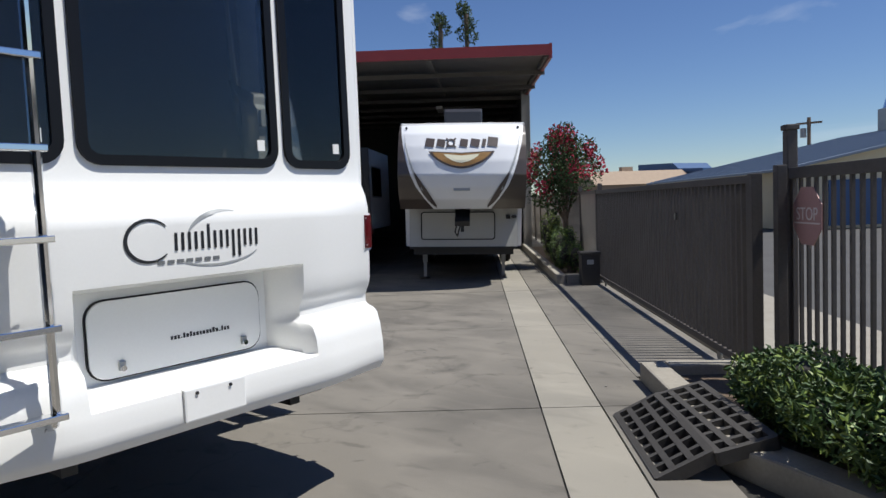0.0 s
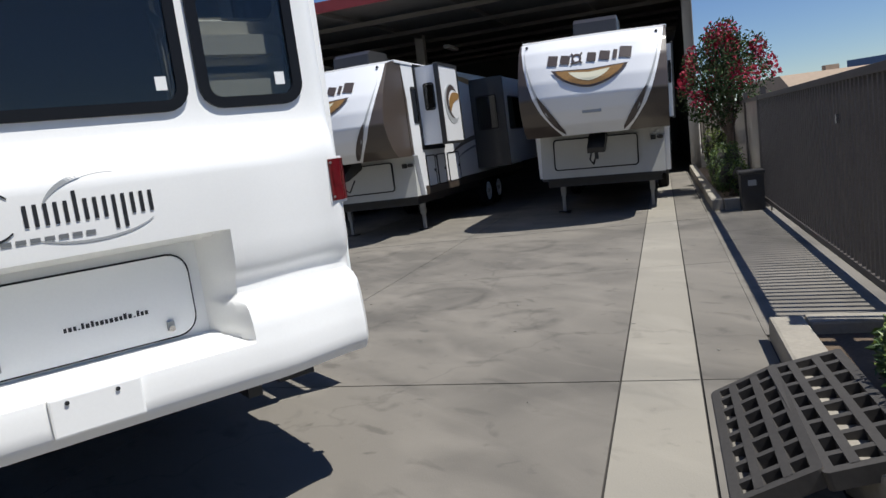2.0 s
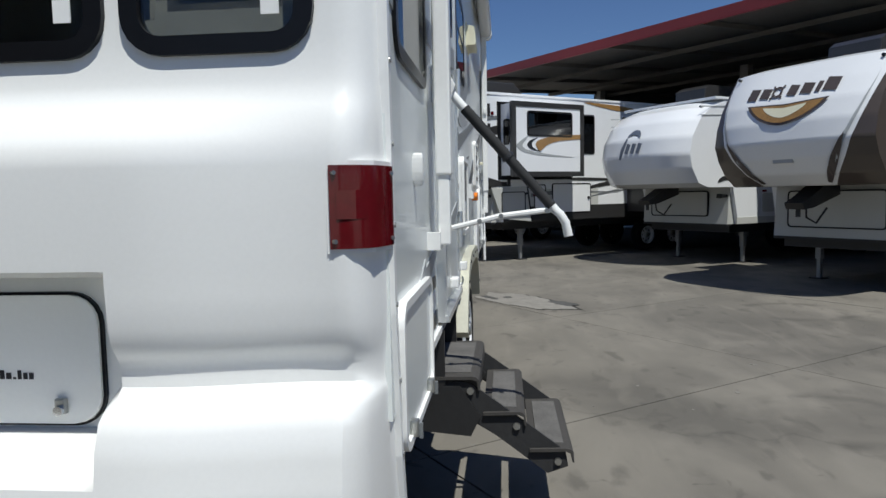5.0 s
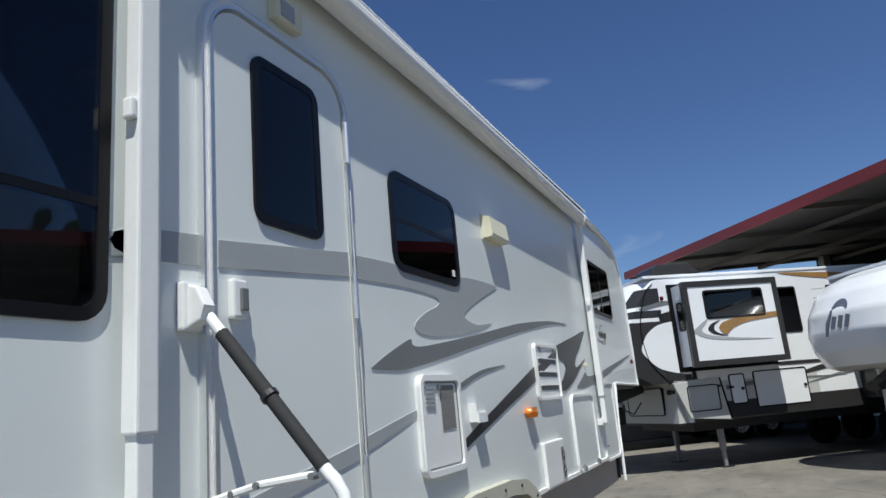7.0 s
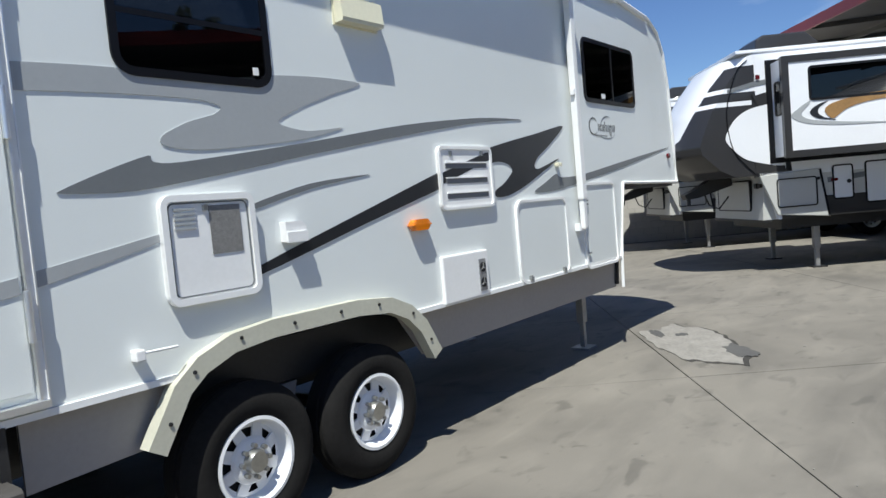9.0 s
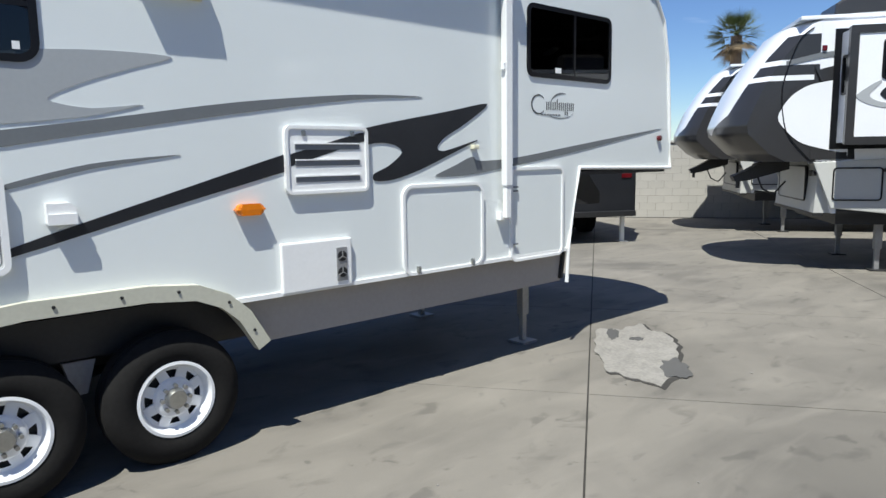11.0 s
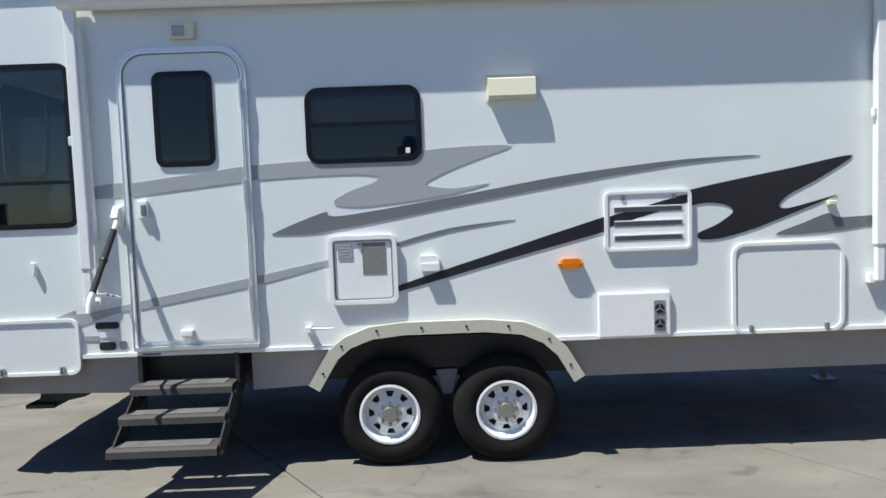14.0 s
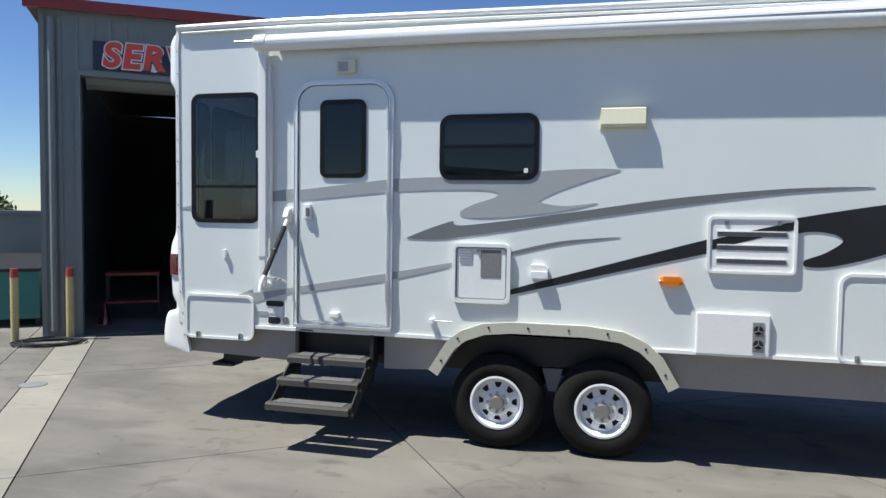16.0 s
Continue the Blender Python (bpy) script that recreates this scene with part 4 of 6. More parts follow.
    def jamb(o):
        return [(1.235 - o, 0.89), *[(1.375 + (0.14 + o) * math.cos(radians(180 - 9 * k)), 2.68 + (0.14 + o) * math.sin(radians(180 - 9 * k))) for k in range(11)], *[(1.85 + (0.14 + o) * math.cos(radians(90 - 9 * k)), 2.68 + (0.14 + o) * math.sin(radians(90 - 9 * k))) for k in range(11)], (1.99 + o, 0.89)]

    part("door_frame", strip(jamb(0.028), 0.034, -0.024, 0.002), "white", dr, "white door frame")
    part("door_frame_lip", strip(jamb(0.014), 0.009, -0.034, -0.02), "alum", dr, "bright frame edge")
    part("door_frame_edge", strip(jamb(0.043), 0.006, -0.028, 0.002), "alum", dr)
    part("sill", box(1.2, 2.03, -0.045, 0.0, 0.875, 0.9), "alum", dr)
    window(dr, 1.42, 1.81, 2.09, 2.71, -0.022, r=0.06, name="door_window", blinds=((0.1, 0.9, 0.08, 0.11),))
    lk = part("door_lock", box(1.285, 1.35, -0.05, -0.022, 1.755, 1.88, 0.01), "white", dr, "white paddle lock")
    part("paddle", box(1.31, 1.34, -0.062, -0.05, 1.78, 1.85, 0.004), "dgrey", lk)
    for z in (1.2, 1.9, 2.55):
        part("hinge", cyl((1.995, -0.042, z - 0.09), (1.995, -0.042, z + 0.09), 0.012), "alum", dr)
    part("door_catch", box(1.52, 1.6, -0.06, -0.022, 0.965, 1.01, 0.008), "white", dr)
    # side windows
    window(TR, 0.235, 0.875, 1.715, 2.795, 0.0, bar=2.02, r=0.08, pane="glassclear")
    w2 = window(TR, 2.405, 3.17, 2.075, 2.575, 0.0, bar=2.33, r=0.09, blinds=((0.06, 0.94, 0.55, 0.93),))
    part("sticker", box(3.06, 3.09, -0.014, -0.011, 2.13, 2.165), "white", w2)
    w3 = window(TR, 6.46, 7.545, 2.235, 2.785, 0.0, upright=7.04, r=0.07, blinds=((0.04, 0.96, 0.78, 0.93), (0.8, 0.92, 0.1, 0.78), (0.55, 0.95, 0.07, 0.2)))
    part("sticker", box(6.79, 6.86, -0.014, -0.011, 2.28, 2.32), "white", w3)

    def hatch(x0, x1, z0, z1, latches=(), r=0.05, nm="storage_hatch"):
        h = part(nm, prism(rrect(x0 + 0.02, x1 - 0.02, z0 + 0.02, z1 - 0.02, r), -0.012, 0.0), "side", TR, "white compartment hatch")
        part("hatch_frame", ring(x0, x1, z0, z1, r + 0.015, 0.022, -0.022, 0.0), "white", h, "", True)
        for x in latches:
            lt = part("latch", box(x - 0.014, x + 0.014, -0.035, -0.012, z0 + 0.015, z0 + 0.06, 0.005), "steel", h, "thumb latch")
            part("cam", box(x - 0.005, x + 0.005, -0.045, -0.035, z0 + 0.01, z0 + 0.05), "dgrey", lt)
        return h

    hatch(0.175, 0.825, 0.73, 1.11, (0.3, 0.7))
    hatch(5.215, 5.97, 0.835, 1.45, (5.34, 5.85), 0.07)
    h2 = hatch(6.265, 6.9, 0.815, 1.545, (), 0.05)
    for z in (1.36, 1.39, 0.95):
        part("hinge_tab", box(6.285, 6.335, -0.03, -0.02, z, z + 0.012), "dgrey", h2)
    # water heater door
    wh = part("heater_door", prism(rrect(2.52, 2.975, 1.135, 1.595, 0.05), -0.02, 0.0, bevel=0.004), "white", TR, "white water heater door with mesh screen")
    part("door_rim", ring(2.52, 2.975, 1.135, 1.595, 0.05, 0.028, -0.034, -0.018), "white", wh, "", True)
    part("inner_seam", ring(2.553, 2.942, 1.168, 1.562, 0.03, 0.006, -0.024, -0.02), "dgrey", wh)
    part("screen", box(2.745, 2.9, -0.0235, -0.02, 1.335, 1.545), "mesh", wh, "brown mesh screen")
    for i in range(5):
        part("louvre", box(2.58, 2.675, -0.028, -0.02, 1.45 + i * 0.02, 1.46 + i * 0.02), "dlight", wh)
    part("thumb_catch", box(2.715, 2.735, -0.034, -0.02, 1.525, 1.55), "steel", wh)
    # fridge vent
    fv = part("fridge_vent", prism(rrect(4.365, 4.945, 1.425, 1.825, 0.04), -0.018, 0.0, bevel=0.004), "white", TR, "white refrigerator vent with three slots")
    part("vent_rim", ring(4.365, 4.945, 1.425, 1.825, 0.04, 0.02, -0.027, -0.016), "white", fv, "", True)
    # slots are flat grey strips, the shade of the openings in their colour
    for z in (1.495, 1.59, 1.685):
        part("slot", box(4.43, 4.88, -0.021, -0.018, z, z + 0.032), "louvre", fv, "grey vent slot")
        part("slot_hood", box(4.43, 4.88, -0.028, -0.018, z + 0.032, z + 0.04), "white", fv)
    part("vent_stripe", prism([(4.4, 1.59), (4.88, 1.725), (4.92, 1.735), (4.92, 1.79), (4.88, 1.785), (4.4, 1.66)], -0.0195, -0.016), "dblack", fv)
    for x in (4.49, 4.83):
        part("catch", box(x - 0.012, x + 0.012, -0.026, -0.018, 1.765, 1.795), "dgrey", fv)
    # furnace cover
    fc = part("furnace_cover", box(4.31, 4.795, -0.03, 0.0, 0.845, 1.145, 0.01), "white", TR, "white furnace cover")
    ex = part("exhaust_plate", box(4.68, 4.755, -0.036, -0.03, 0.88, 1.09, 0.003), "gal", fc, "grey exhaust plate with two ports")
    for z in (0.935, 1.035):
        part("exhaust_port", cyl((4.7175, -0.04, z), (4.7175, -0.035, z), 0.032, n=20), "dblack", ex)
        for k in range(3):
            a = radians(90 + 120 * k)
            part("port_web", strip([(4.7175, z), (4.7175 + 0.032 * math.cos(a), z + 0.032 * math.sin(a))], 0.006, -0.044, -0.04), "gal", ex)
    # small fittings
    am = part("marker_lamp", prism(rrect(4.045, 4.215, 1.325, 1.39, 0.03), -0.048, 0.0, bevel=0.024), "amber", TR, "amber side marker lamp", True)
    part("marker_lamp", prism(rrect(8.315, 8.375, 1.755, 1.805, 0.02), -0.025, 0.0, bevel=0.006), "red", TR, "small red marker lamp", True)
    sl = part("socket_cover", prism([(3.13, 1.35), (3.255, 1.35), (3.255, 1.42), (3.23, 1.445), (3.13, 1.445)], -0.045, 0.0), "white", TR, "white outlet cover")
    part("cover_lid", box(3.13, 3.255, -0.055, -0.045, 1.345, 1.395), "white", sl)
    vt = part("range_vent", prism([(-0.01, 2.6), (-0.06, 2.585), (-0.072, 2.475), (-0.066, 2.455), (0.0, 2.455), (0.0, 2.6)], 3.615, 3.925, "x"), "cream", TR, "yellowed range hood vent")
    part("vent_flange", box(3.605, 3.935, -0.008, 0.0, 2.445, 2.612), "cream", vt)
    pl = part("porch_light", box(1.555, 1.72, -0.045, 0.0, 2.915, 3.02, 0.008), "cream", TR, "small porch light")
    part("lens", box(1.58, 1.66, -0.05, -0.044, 2.93, 3.0), "dlight", pl)
    part("antenna_knob", prism(smooth_loop([(0.544, 1.49), (0.566, 1.49), (0.567, 1.44), (0.555, 1.4), (0.543, 1.44)]), -0.03, 0.0, bevel=0.007), "white", TR, "white oval knob")
    part("awning_stop", box(5.855, 5.91, -0.04, 0.0, 1.685, 1.715, 0.006), "cream", TR)
    dh = part("door_holdback", box(2.345, 2.385, -0.05, 0.0, 0.955, 1.0, 0.006), "white", TR, "white door holdback")
    part("hook", tube([(2.385, -0.04, 0.985), (2.5, -0.04, 0.982), (2.53, -0.03, 0.98)], 0.006), "white", dh)
    # badges by the door: unreadable writing as plain plates
    for x0, x1, z0, z1, m, r in ((0.93, 1.09, 1.03, 1.075, "dblack", 0.02), (0.86, 0.95, 0.95, 0.985, "dlight", 0.004), (0.96, 1.07, 0.97, 1.02, "white", 0.004), (0.95, 1.06, 0.885, 0.94, "dblack", 0.02), (1.085, 1.135, 0.885, 0.945, "dgrey", 0.02)):
        part("badge", prism(rrect(x0, x1, z0, z1, r), -0.005, 0.0), m, TR)
    part("serial_bar", box(1.24, 1.36, -0.017, -0.013, 0.84, 0.855), "dgrey", TR)
    # front maker's mark, as plain shapes
plain_mark(TR, lambda u, w, e: (6.515 + u * 0.143, -0.0015 - e, 1.95 + w * 0.143), mark_layers(True))


build_side()

# awning rolled up along the roof, with its two arms
AW = thing("awning", "rolled-up white patio awning with two folding arms", "awning")
part("roller", tube([(0.98, -0.085, 3.16), (2.6, -0.087, 3.155), (4.4, -0.087, 3.14), (6.2, -0.085, 3.12)], 0.058, 16), "white", AW, "white awning roll", True)
part("fabric_cover", prism([(-0.02, 3.25), (-0.1, 3.228), (-0.14, 3.19), (-0.144, 3.17), (-0.09, 3.2), (-0.02, 3.235)], 1.0, 6.2, "x"), "white", AW)
for x, zt, zb in ((0.935, 3.2, 1.2), (6.18, 3.14, 1.17)):
    a = part("awning_arm", box(x - 0.035, x + 0.035, -0.085, -0.03, zb + 0.24, zt, 0.008), "white", AW, "white folding awning arm")
    part("lower_arm", box(x - 0.026, x + 0.026, -0.078, -0.036, zb, zb + 0.26, 0.006), "white", a)
    part("foot_bracket", prism([(x - 0.055, zb - 0.015), (x + 0.03, zb - 0.015), (x + 0.03, zb + 0.02), (x - 0.02, zb + 0.045), (x - 0.055, zb + 0.045)], -0.045, 0.0), "white", a)
    part("head", cyl((x - 0.05, -0.085, zt - 0.03), (x + 0.05, -0.085, zt - 0.03), 0.064, n=20), "white", a, "", True)
    part("clamp_knob", box(x - 0.058, x - 0.035, -0.08, -0.045, 2.25, 2.31, 0.008), "white", a)
    part("rafter", box(x + 0.036, x + 0.062, -0.06, -0.02, zb + 0.4, zt - 0.2), "white", a)
part("pull_bar", tube([(0.7, -0.1, 3.185), (0.98, -0.1, 3.185)], 0.01), "steel", AW)

# folding grab rail beside the door
GR = thing("grab_rail", "folding entry grab rail with black foam grip", "handrail")
A0, B0 = Vector((1.155, -0.07, 1.75)), Vector((1.15, -0.45, 1.31))
part("wall_plate", box(1.105, 1.18, -0.03, 0.0, 1.71, 1.85, 0.008), "white", GR, "white wall plate")
part("pivot", prism([(-0.02, 1.845), (-0.06, 1.83), (-0.09, 1.775), (-0.075, 1.735), (-0.02, 1.715)], 1.12, 1.165, "x", bevel=0.006), "white", GR)
part("bar", tube([A0, B0], 0.017, 12), "white", GR, "", True)
d = (B0 - A0)
part("foam_grip", tube([A0 + d * 0.13, A0 + d * 0.55], 0.02, 12), "foam", GR, "black foam grip", True)
part("foam_grip", tube([A0 + d * 0.56, A0 + d * 0.97], 0.019, 12), "foam", GR, "black foam grip", True)
part("collar", cyl(A0 + d * 0.535, A0 + d * 0.56, 0.025), "black", GR)
part("end_handle", tube([B0, B0 + Vector((0, -0.02, -0.018)), B0 + Vector((0, -0.04, -0.05)), B0 + Vector((0, -0.05, -0.1))], 0.017, 10), "white", GR, "white end handle", True)
part("brace_link", tube([(1.12, -0.03, 1.24), (1.135, -0.25, 1.29), B0 + Vector((0, 0.01, 0.0))], 0.011), "white", GR, "white brace link")
for y, z in ((-0.17, 1.272), (-0.25, 1.29), (-0.42, 1.306)):
    part("link_knob", cyl((1.118, y, z), (1.152, y, z), 0.009), "dgrey", GR)

# fold-out steps
ST = thing("entry_steps", "black fold-out triple entry step below the door", "steps")
for y0, y1, z, x0, x1 in ((-0.155, 0.06, 0.66, 1.2, 1.87), (-0.335, -0.17, 0.52, 1.2, 1.87), (-0.52, -0.35, 0.375, 1.2, 1.87)):
    edge = [(y1, z - 0.004), (y0 + 0.03, z), (y0 + 0.012, z - 0.003), (y0, z - 0.014), (y0 - 0.003, z - 0.055), (y0 + 0.004, z - 0.055), (y0 + 0.008, z - 0.02), (y0 + 0.03, z - 0.012), (y1, z - 0.016)]
    td = part("tread", prism(edge, x0, x1, "x"), "plasticgrey", ST, "black tread with rolled front edge", True)
    part("grip_strip", box(x0 + 0.06, x1 - 0.06, y0 + 0.035, y1 - 0.03, z - 0.001, z + 0.003), "grit", td, "worn grey grip strip")
for x in (1.215, 1.865):
    part("side_link", prism([(0.1, 0.66), (-0.12, 0.63), (-0.3, 0.5), (-0.49, 0.36), (-0.5, 0.3), (-0.42, 0.27), (-0.22, 0.42), (-0.02, 0.54), (0.1, 0.56)], x, x + 0.012, "x"), "foam", ST)
    part("side_plate", prism([(0.08, 0.62), (-0.08, 0.62), (-0.16, 0.5), (-0.12, 0.42), (0.08, 0.44)], x - 0.014, x - 0.004, "x"), "black", ST)
    for py, pz in ((-0.12, 0.6), (-0.3, 0.46), (-0.46, 0.32)):
        part("pivot_bolt", cyl((x - 0.012, py, pz), (x + 0.02, py, pz), 0.014, n=10), "steel", ST)
    part("hanger", box(x - 0.01, x + 0.02, -0.02, 0.1, 0.6, 0.84), "black", ST)
part("riser", box(1.22, 1.86, 0.1, 0.12, 0.55, 0.85), "black", ST)
# stabiliser and spare hitch below the rear
part("stabiliser_jack", prism([(0.42, 0.6), (0.75, 0.6), (0.72, 0.52), (0.5, 0.48), (0.4, 0.5)], 0.2, 0.3), "black", TR, "black folded stabiliser jack")
part("jack_foot", box(0.32, 0.52, 0.16, 0.34, 0.455, 0.485, 0.006), "black", TR)


# ---------------- the yard: a runs away from the service bay, v across ----------------
SITE = -54.2


def uv(a, v):
    c, s = math.cos(radians(SITE)), math.sin(radians(SITE))
    return (a * c - v * s, a * s + v * c)


def yard(a, v, z=0, turn=0):
    """Pose of a thing at yard place (a, v)."""
    x, y = uv(a, v)
    return at(x, y, z, SITE + turn)


YARD = yard(0, 0)


def setting(name, bm, material, label="", smooth=False, m=None):
    ob = part(name, bm, material, None, "", smooth)
    ob.matrix_basis = YARD if m is None else m
    return tagged(ob, label, name.split("_")[0], "", "structure")


setting("ground", box(-400, 400, -400, 400, -0.5, -0.06), "land", "dry flat ground reaching the horizon")
setting("road", box(-60, 60, -16.0, -4.6, -0.05, -0.04), "asphalt", "grey street behind the fence")
setting("pavement_strip", box(-60, 60, -4.58, -3.1, -0.05, 0.02), "kerb", "pale footpath along the street")
setting("pavement_far", box(-60, 60, -18.0, -16.02, -0.05, 0.06), "kerb", "far footpath")
setting("pavement", box(-30, 40, -3.09, 18.2, -0.055, -0.012), "joint", "jointed concrete yard")
setting("drive_edge", box(1.85, 8.1, -2.72, -1.82, -0.012, 0.004), "yard", "worn concrete strip beside the gate")
setting("gate_track_kerb", box(1.8, 30, -3.0, -2.73, -0.012, 0.03, 0.008), "kerb", "concrete gate track")

# kerbs and planters
setting("kerb_near", prism([(-1.7, -2.85), (-0.85, -2.22), (-0.1, -1.83), (1.75, -1.83), (1.75, -2.02), (-0.05, -2.02), (-0.75, -2.38), (-1.6, -3.0)], -0.012, 0.15, "z", bevel=0.02), "kerb", "concrete kerb of the shrub bed")
setting("kerb_end", box(1.6, 1.78, -2.75, -2.03, -0.012, 0.15, 0.02), "kerb", "end of the shrub bed kerb")
setting("planter_soil", prism([(-0.7, -2.35), (-0.05, -2.03), (1.6, -2.03), (1.6, -3.05), (-0.7, -3.05)], -0.012, 0.07, "z"), "dirt", "dry soil of the shrub bed")
setting("kerb_far", box(8.2, 17.2, -2.08, -1.92, -0.012, 0.16, 0.02), "kerb", "kerb of the tree bed")
setting("kerb_far_end", box(8.15, 8.33, -2.72, -2.09, -0.012, 0.16, 0.02), "kerb", "end kerb of the tree bed")
setting("planter_far", box(8.34, 17.2, -2.72, -2.09, -0.012, 0.06), "dirt", "soil of the tree bed")


# ---------------- canopy building over the parked trailers ----------------
def build_canopy():
    B = thing("canopy_building", "long open-fronted shed with red fascia and dark interior", "building", YARD @ pose(0, 0, -0.16 * K, 0.8))
    part("roof", prism([(10.62, 4.7), (30, 5.48), (30, 5.6), (10.62, 4.82)], -2.1, 17.9), "soffit", B, "tan ribbed roof underside, darkened for shade")
    part("fascia", box(10.56, 10.62, -2.13, 17.93, 4.62, 4.84), "redsteel", B, "red steel fascia")
    part("side_fascia", prism([(10.57, 4.56), (30, 5.34), (30, 5.64), (10.57, 4.86)], -2.17, -2.11), "redsteel", B)
    part("side_wall", box(17.2, 30, -2.2, -2.05, -0.01, 5.15), "metal2", B)
    # dark sheet and dark walls carry the shed's interior shade in their colour
    part("side_shade_sheet", box(17.35, 29.9, -2.05, -2.04, 0, 5.1), "indark", B)
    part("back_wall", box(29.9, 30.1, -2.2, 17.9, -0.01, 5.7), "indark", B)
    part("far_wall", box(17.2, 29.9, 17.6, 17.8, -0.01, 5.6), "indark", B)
    for i in range(9):
        v = -2.1 + i * 2.48
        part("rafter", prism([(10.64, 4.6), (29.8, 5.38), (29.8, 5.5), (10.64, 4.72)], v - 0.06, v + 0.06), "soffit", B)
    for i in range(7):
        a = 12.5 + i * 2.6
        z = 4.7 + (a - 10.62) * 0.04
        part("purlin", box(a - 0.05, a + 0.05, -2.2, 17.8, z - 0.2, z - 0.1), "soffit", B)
    for v in (-2.1, 5.4, 11.6, 17.6):
        part("column", box(17.2, 17.45, v - 0.13, v + 0.13, 0, 5.1, 0.01), "metal2", B)
    for v in (0.6, 5.1, 9.6):
        part("bay_light", box(19.0, 20.1, v - 0.1, v + 0.1, 4.75, 4.85, 0.01), "white", B, "unlit strip light")


build_canopy()


# ---------------- parked fifth-wheels ----------------
def rv(label, m, scheme, length=9.0, top=3.02, slide=None, seed=1, box_front=1.35, chin=1.42, low=0.75, deep=True):
    """A fifth-wheel trailer. x runs from the nose to the tail, y across, its right-hand side towards -y."""
    T = thing("fifth_wheel_trailer", label, "trailer", m, "parked fifth-wheel trailers")
    hw = 1.1
    body = [(1.161, chin), (box_front + 0.05, chin), (box_front + 0.2, low), (length, low), (length, top), (1.161, top)]
    part("wall", prism(body, -hw, hw), "rvwhite", T, "white side walls")
    part("roof_rail", box(0.9, length, -hw - 0.015, hw + 0.015, top - 0.03, top + 0.02, 0.008), "rvwhite", T)
    # nose cap: rows of height, front x, half width of the white shield
    if scheme == "plain":
        rows = [(chin, 0.45, 2), (chin + 0.08, 0.22, 2), (1.75, 0.06, 2), (2.0, 0.0, 2), (2.3, 0.06, 2), (2.6, 0.25, 2), (2.8, 0.5, 2), (top - 0.05, 0.85, 2), (top + 0.02, 1.15, 2)]
    elif scheme == "dark":
        rows = [(chin, 0.5, 0.0), (chin + 0.12, 0.28, 0.0), (1.88, 0.02, 0.0), (2.0, 0.0, 0.35), (2.15, 0.05, 0.7), (2.5, 0.2, 0.8), (2.9, 0.45, 0.85), (top - 0.08, 0.76, 0.9), (top, 0.95, 0.9)]
    else:
        rows = [(chin, 0.42, 0.5), (1.55, 0.22, 0.64), (1.75, 0.08, 0.78), (1.95, 0.0, 0.87), (2.2, 0.04, 0.95), (2.45, 0.14, 1.01), (2.68, 0.28, 1.05), (top - 0.06, 0.46, 1.07), (top + 0.0, 0.68, 1.075)]
    bow = 0.16 if scheme == "shield" else 0.3
    fine = []
    for r0, r1 in zip(rows, rows[1:]):
        fine += [tuple(a + (b - a) * k / 6 for a, b in zip(r0, r1)) for k in range(6)]
    fine.append(rows[-1])
    cm = {"plain": ["rvwhite", "rvwhite"], "dark": ["rvwhite", "rvdark"], "shield": ["rvwhite", "brown"]}[scheme]

    def nose(z, y):
        for (za, xa, wa), (zb, xb, wb) in zip(rows, rows[1:]):
            if za <= z <= zb + 1e-6:
                t = (z - za) / (zb - za)
                return xa + (xb - xa) * t + bow * abs(y / hw) ** 3.2
        return 0.7

    bm = bmesh.new()
    grid = []

    def columns(w):
        w = min(w, hw * 0.985)
        e = [-hw + (hw - w) * k / 4 for k in range(4)]
        return e + [-w + 2 * w * k / 16 for k in range(17)] + [-v for v in e[::-1]]

    for z, x, w in fine:
        grid.append([bm.verts.new((x + bow * abs(y / hw) ** 3.2, y, z)) for y in columns(w)])
    n = len(grid[0]) - 1
    back = [[bm.verts.new((1.16, s * hw, z)) for z, x, w in fine] for s in (-1, 1)]
    for i in range(len(fine) - 1):
        zm = (fine[i][0] + fine[i + 1][0]) / 2
        edge = 0 if scheme == "dark" and (2.56 < zm < 2.66 or 2.74 < zm < 2.84 or zm > 3.18) else 1
        for k in range(n):
            f = bm.faces.new((grid[i][k], grid[i][k + 1], grid[i + 1][k + 1], grid[i + 1][k]))
            f.material_index = 0 if 4 <= k < n - 4 else edge
        for s, k in ((0, 0), (1, n)):
            f = bm.faces.new((grid[i][k], grid[i + 1][k], back[s][i + 1], back[s][i]))
            f.material_index = edge
    bm.faces.new(grid[0] + [back[1][0], back[0][0]]).material_index = 1
    bm.faces.new(grid[-1] + [back[1][-1], back[0][-1]]).material_index = 0
    part("nose_cap", bm, cm, T, "moulded front cap", True)

    def face_strip(name, zy, w, material, lift=0.012):
        """A curved stripe lying on the nose."""
        bm = bmesh.new()
        prev = None
        for i, (y, z) in enumerate(zy):
            t = i / (len(zy) - 1)
            k = w * (math.sin(math.pi * min(max(t, 0.04), 0.96)) ** 0.6)
            q = [bm.verts.new((nose(z + d, y) - lift, y, z + d)) for d in (-k / 2, k / 2)]
            if prev:
                bm.faces.new((prev[0], prev[1], q[1], q[0]))
            prev = q
        return part(name, bm, material, T)

